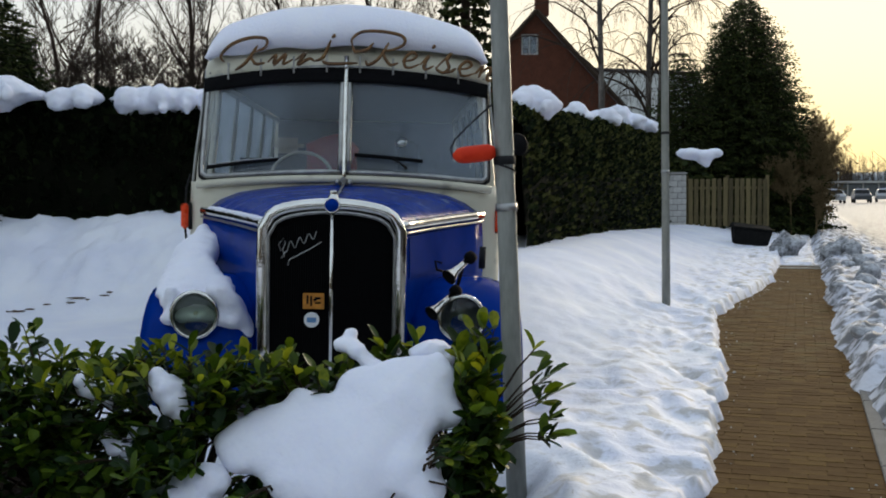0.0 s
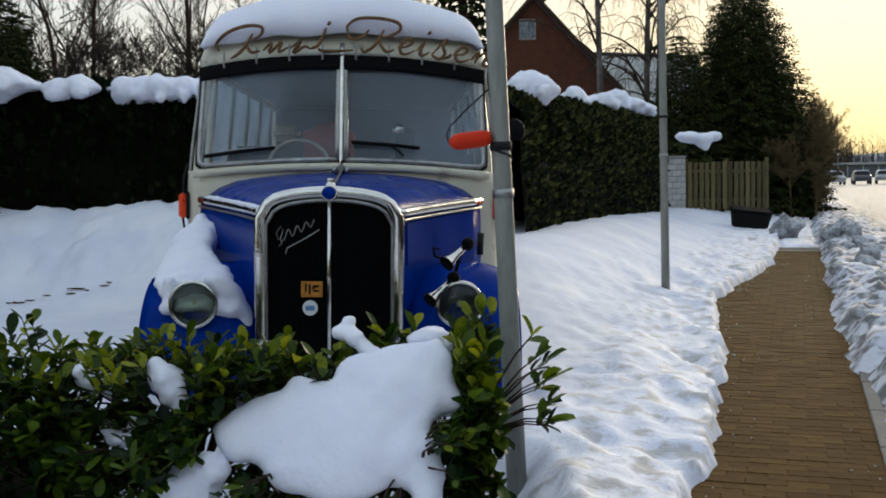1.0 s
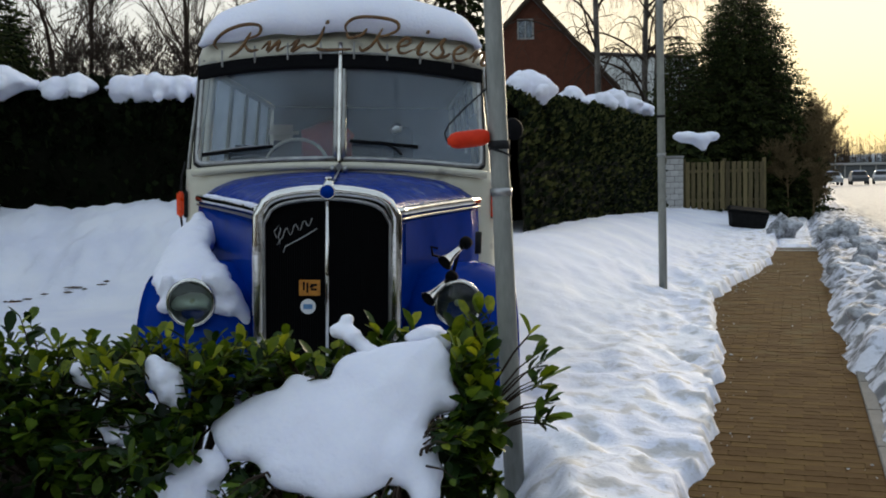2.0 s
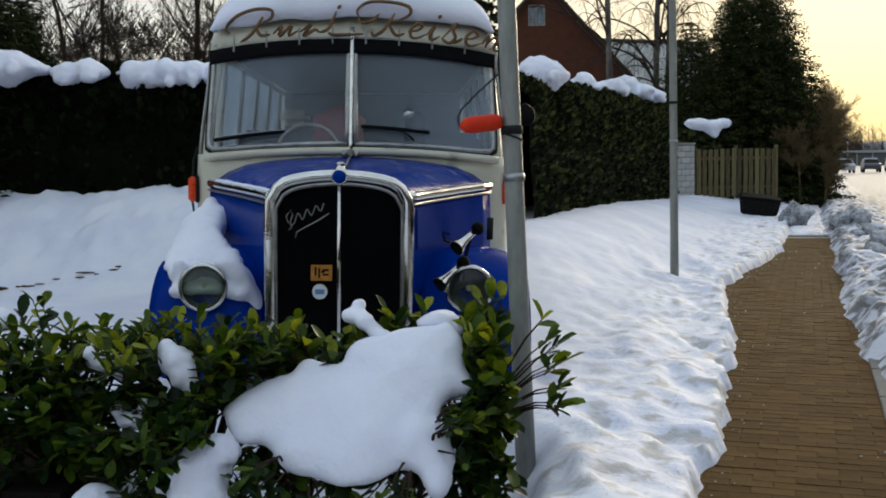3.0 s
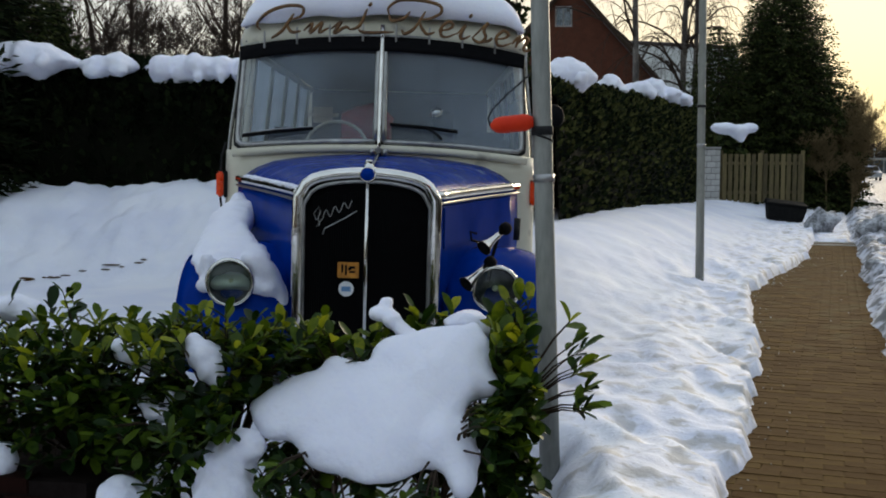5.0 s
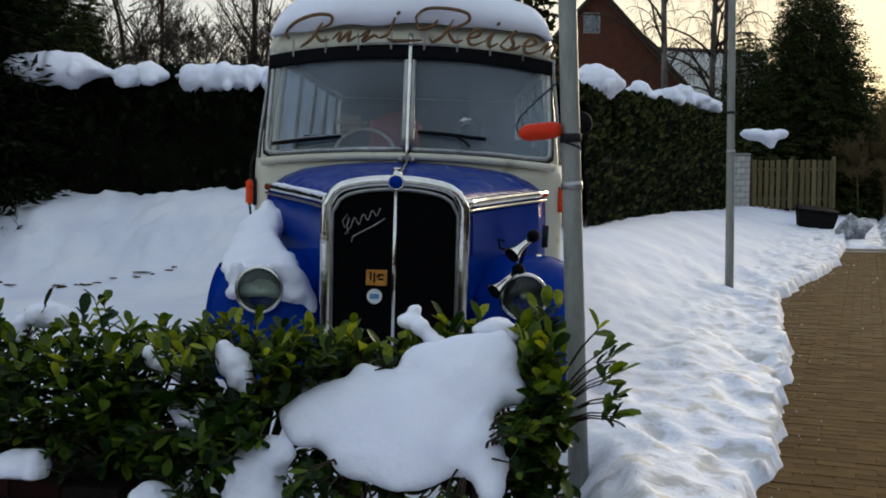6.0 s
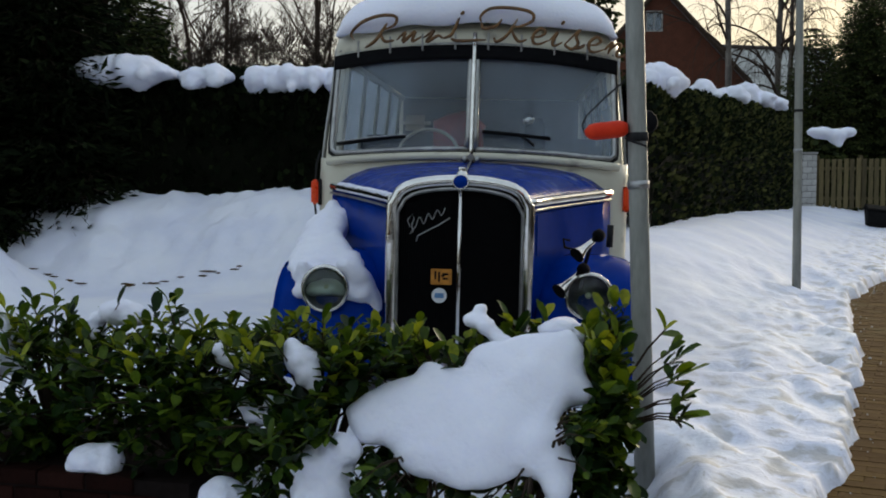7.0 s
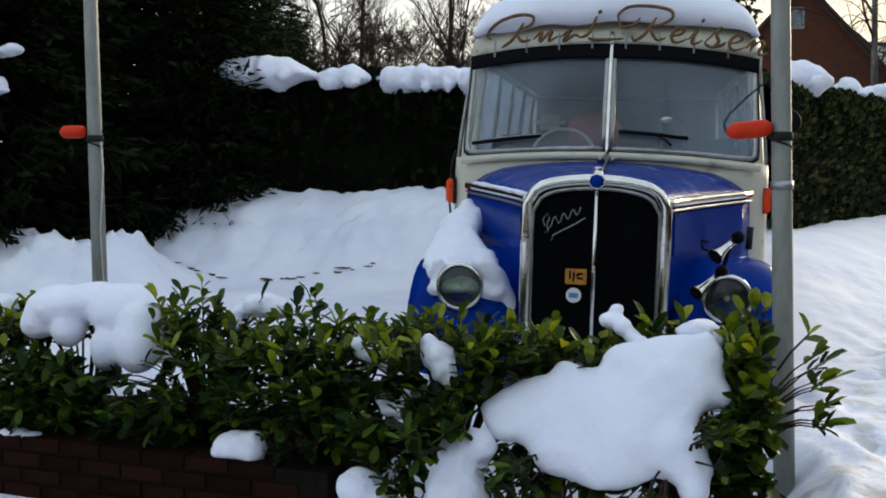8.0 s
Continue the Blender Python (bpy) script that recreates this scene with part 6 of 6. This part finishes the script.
def wood_strip(name, pts, height, count, seed, label, mat):
    """A far bare wood: many thin upright stems and twigs as one mass."""
    rng = random.Random(seed)
    v, f = [], []
    for _ in range(count):
        t = rng.random() * (len(pts) - 1)
        i = min(int(t), len(pts) - 2)
        a_, b_ = Vector(pts[i]), Vector(pts[i + 1])
        p = a_.lerp(b_, t - i) + Vector((rng.uniform(-4, 4), rng.uniform(-6, 6), 0))
        h = height * rng.uniform(0.5, 1.1)
        w = rng.uniform(0.05, 0.16)
        k = len(v)
        for d in (Vector((w, 0, 0)), Vector((-w * 0.5, w * 0.87, 0)), Vector((-w * 0.5, -w * 0.87, 0))):
            v.append(p + d)
        v.append(p + Vector((rng.uniform(-0.5, 0.5), 0, h)))
        f += [(k, k + 1, k + 3), (k + 1, k + 2, k + 3), (k + 2, k, k + 3)]
        for q in range(5):
            zz = h * rng.uniform(0.3, 0.95)
            b0 = p + Vector((0, 0, zz))
            b1 = b0 + Vector((rng.uniform(-1, 1), rng.uniform(-1, 1), rng.uniform(0.3, 1.0))) * h * 0.22
            k = len(v)
            v += [b0 + Vector((0.04, 0, 0)), b0 - Vector((0.04, 0, 0)), b1, b0 + Vector((0, 0, 0.07))]
            f += [(k, k + 1, k + 2), (k + 1, k + 3, k + 2), (k + 3, k, k + 2)]
    me = bpy.data.meshes.new(name)
    me.from_pydata([tuple(q) for q in v], [], f)
    me.materials.append(mat)
    return tagged(new(name, me), label, "woods", kind="stuff")


wood_strip("bare_wood", [(60, 190, 0), (92, 250, 0), (190, 300, 0)], 10.0, 1500, 1, "brown leafless wood along the road", TWIG)
wood_strip("bare_wood", [(-60, 60, 0), (-25, 55, 0), (-5, 62, 0), (20, 75, 0)], 10, 520, 2, "dark leafless wood behind the houses", BARK)
# out of view, added so that chrome and glass reflect something dark
wood_strip("bare_wood", [(-60, -10, 0), (-35, -32, 0), (0, -38, 0), (35, -32, 0), (60, 0, 0)], 13, 2600, 3, "unseen bare stems behind the camera, added to darken reflections", BARK)
# also out of view, added so that the bonnet side reflects dark
wood_strip("bare_wood", [(*xy(-30, 15), 0), (*xy(10, 15), 0), (*xy(58, 17), 0)], 10, 2600, 4, "unseen bare stems to the right, added to darken reflections on the coach", BARK)
# distance haze put into the colour of the woods
HAZE = material("hazed_far_woods", [(0.3, (0.16, 0.19, 0.22)), (0.7, (0.26, 0.29, 0.31))], scale=0.05, rough=0.95)
v, f = [], []
for k in range(121):
    a_ = radians(-80 + k * 1.6)
    R = 900.0
    h = 9 + 12 * (0.5 + 0.5 * n3(k * 0.11, 3)) + 1.6 * n3(k * 1.3, 8)
    for rr, z in ((R, -2), (R + 20, h * 0.6), (R + 80, h), (R + 300, -2)):
        v.append((rr * math.sin(a_), rr * math.cos(a_), z))
for k in range(120):
    for j in range(3):
        f.append((4 * k + j, 4 * k + j + 1, 4 * k + j + 5, 4 * k + j + 4))
me = bpy.data.meshes.new("hills")
me.from_pydata(v, [], f)
me.shade_smooth()
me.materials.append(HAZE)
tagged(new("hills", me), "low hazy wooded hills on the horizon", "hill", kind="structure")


# ---- footpath: bricks on a dark bed ----
def strip(name, s0, s1, c0, c1, z0, z1, mat, parent=None):
    bm = bmesh.new()
    lo, hi = [], []
    for s, c in ((s0, c0), (s1, c0), (s1, c1), (s0, c1)):
        x, y = xy(s, c)
        lo.append(bm.verts.new((x, y, z0)))
        hi.append(bm.verts.new((x, y, z1)))
    bm.faces.new(lo)
    bm.faces.new(hi)
    for k in range(4):
        bm.faces.new((lo[k], lo[(k + 1) % 4], hi[(k + 1) % 4], hi[k]))
    return part(name, bm, mat, parent)


pavement = tagged(strip("pavement", -3.0, 23.9, -1.15, 0.46, -0.09, -0.006, JOINT), "reddish brown brick footpath cleared of snow", "footpath", kind="structure")
v, f = [], []
rng = random.Random(3)
singles = []
for r in range(int((23.4 + 2.9) / 0.106)):
    s = -2.9 + r * 0.106
    for k in range(9):
        c = -1.08 + k * 0.206 + (0.103 if r % 2 else 0.0)
        if c > 0.47:
            continue
        dz = rng.uniform(-0.002, 0.002)
        if 4.9 < s < 9.2 and c > left_edge(s) - 0.12 and len(singles) < 300:
            singles.append((s, c, dz))
            continue
        k0 = len(v)
        for zz, q in ((-0.02, 0), (0.0 + dz, 0.004)):
            for ds, dc in ((-0.0515 + q, -0.1015 + q), (-0.0515 + q, 0.1015 - q), (0.0515 - q, 0.1015 - q), (0.0515 - q, -0.1015 + q)):
                v.append((*xy(s + ds, c + dc), zz))
        f += [(k0 + 4, k0 + 5, k0 + 6, k0 + 7)] + [(k0 + j, k0 + (j + 1) % 4, k0 + 4 + (j + 1) % 4, k0 + 4 + j) for j in range(4)]
mesh_part("far_bricks", v, f, PAVER_FAR, pavement, kind="stuff")
bm = box((0.203, 0.103, 0.05), bevel=0.003)
pav = bpy.data.meshes.new("paving_brick")
bm.to_mesh(pav)
bm.free()
pav.materials.append(PAVER)
for s, c, dz in singles:
    b = new("paving_brick", pav)
    b.parent = pavement
    x, y = xy(s, c)
    b.matrix_basis = pose(x, y, -0.025 + dz, rng.uniform(-0.4, 0.4), rng.uniform(-0.4, 0.4), -18.5 + rng.uniform(-0.4, 0.4))
kerb = thing("kerb", "row of pale concrete edging stones beside the footpath", "kerb", kind="structure")
bm = box((0.09, 0.985, 0.12), bevel=0.006)
ks = bpy.data.meshes.new("edging_stone")
bm.to_mesh(ks)
bm.free()
ks.materials.append(material("grey_edging", [(0.3, (0.13, 0.12, 0.11)), (0.7, (0.22, 0.21, 0.19))], scale=6, rough=0.9, bump=0.004))
for k in range(20):
    b = new("edging_stone", ks)
    b.parent = kerb
    x, y = xy(3.0 + k, 0.495)
    b.matrix_basis = pose(x, y, -0.040, 0, 0, -18.5)
for k, s in enumerate((22.7, 23.4)):
    strip("crossing_stone", s - 0.09, s + 0.09, -1.1, 0.45, -0.03, 0.012, CONCRETE, kerb)

# crumbs of snow fallen from the edge onto the path
rng = random.Random(77)
v, f = [], []
octa = ((0, 2, 4), (2, 1, 4), (1, 3, 4), (3, 0, 4), (2, 0, 5), (1, 2, 5), (3, 1, 5), (0, 3, 5))
for k in range(110):
    s = 4.0 + 16 * rng.random() ** 1.5
    if rng.random() < 0.8:
        c = left_edge(s) + 0.02 + rng.expovariate(14)
    else:
        c = right_edge(s) - 0.02 - rng.expovariate(12)
    r = rng.uniform(0.003, 0.008) * (1 + 0.04 * s) * (1.6 if rng.random() < 0.15 else 1.0)
    x, y = xy(s, c)
    k0, t = len(v), rng.uniform(0, 3.14)
    for dx, dy, dz in ((1, 0, 0.3), (-1, 0, 0.3), (0, 1, 0.4), (0, -1, 0.2), (0, 0, 0.9), (0, 0, -0.1)):
        q = r * rng.uniform(0.7, 1.3)
        v.append((x + q * (dx * math.cos(t) - dy * math.sin(t)), y + q * (dx * math.sin(t) + dy * math.cos(t)), 0.001 + q * dz))
    f += [tuple(k0 + i for i in face) for face in octa]
me = bpy.data.meshes.new("snow_crumbs")
me.from_pydata(v, [], f)
me.materials.append(material("wet_snow", [(0.3, (0.30, 0.28, 0.26)), (0.7, (0.62, 0.61, 0.60))], scale=30, rough=0.7))
tagged(new("snow_crumbs", me), "small crumbs of snow scattered on the brick footpath", "snow", kind="stuff")
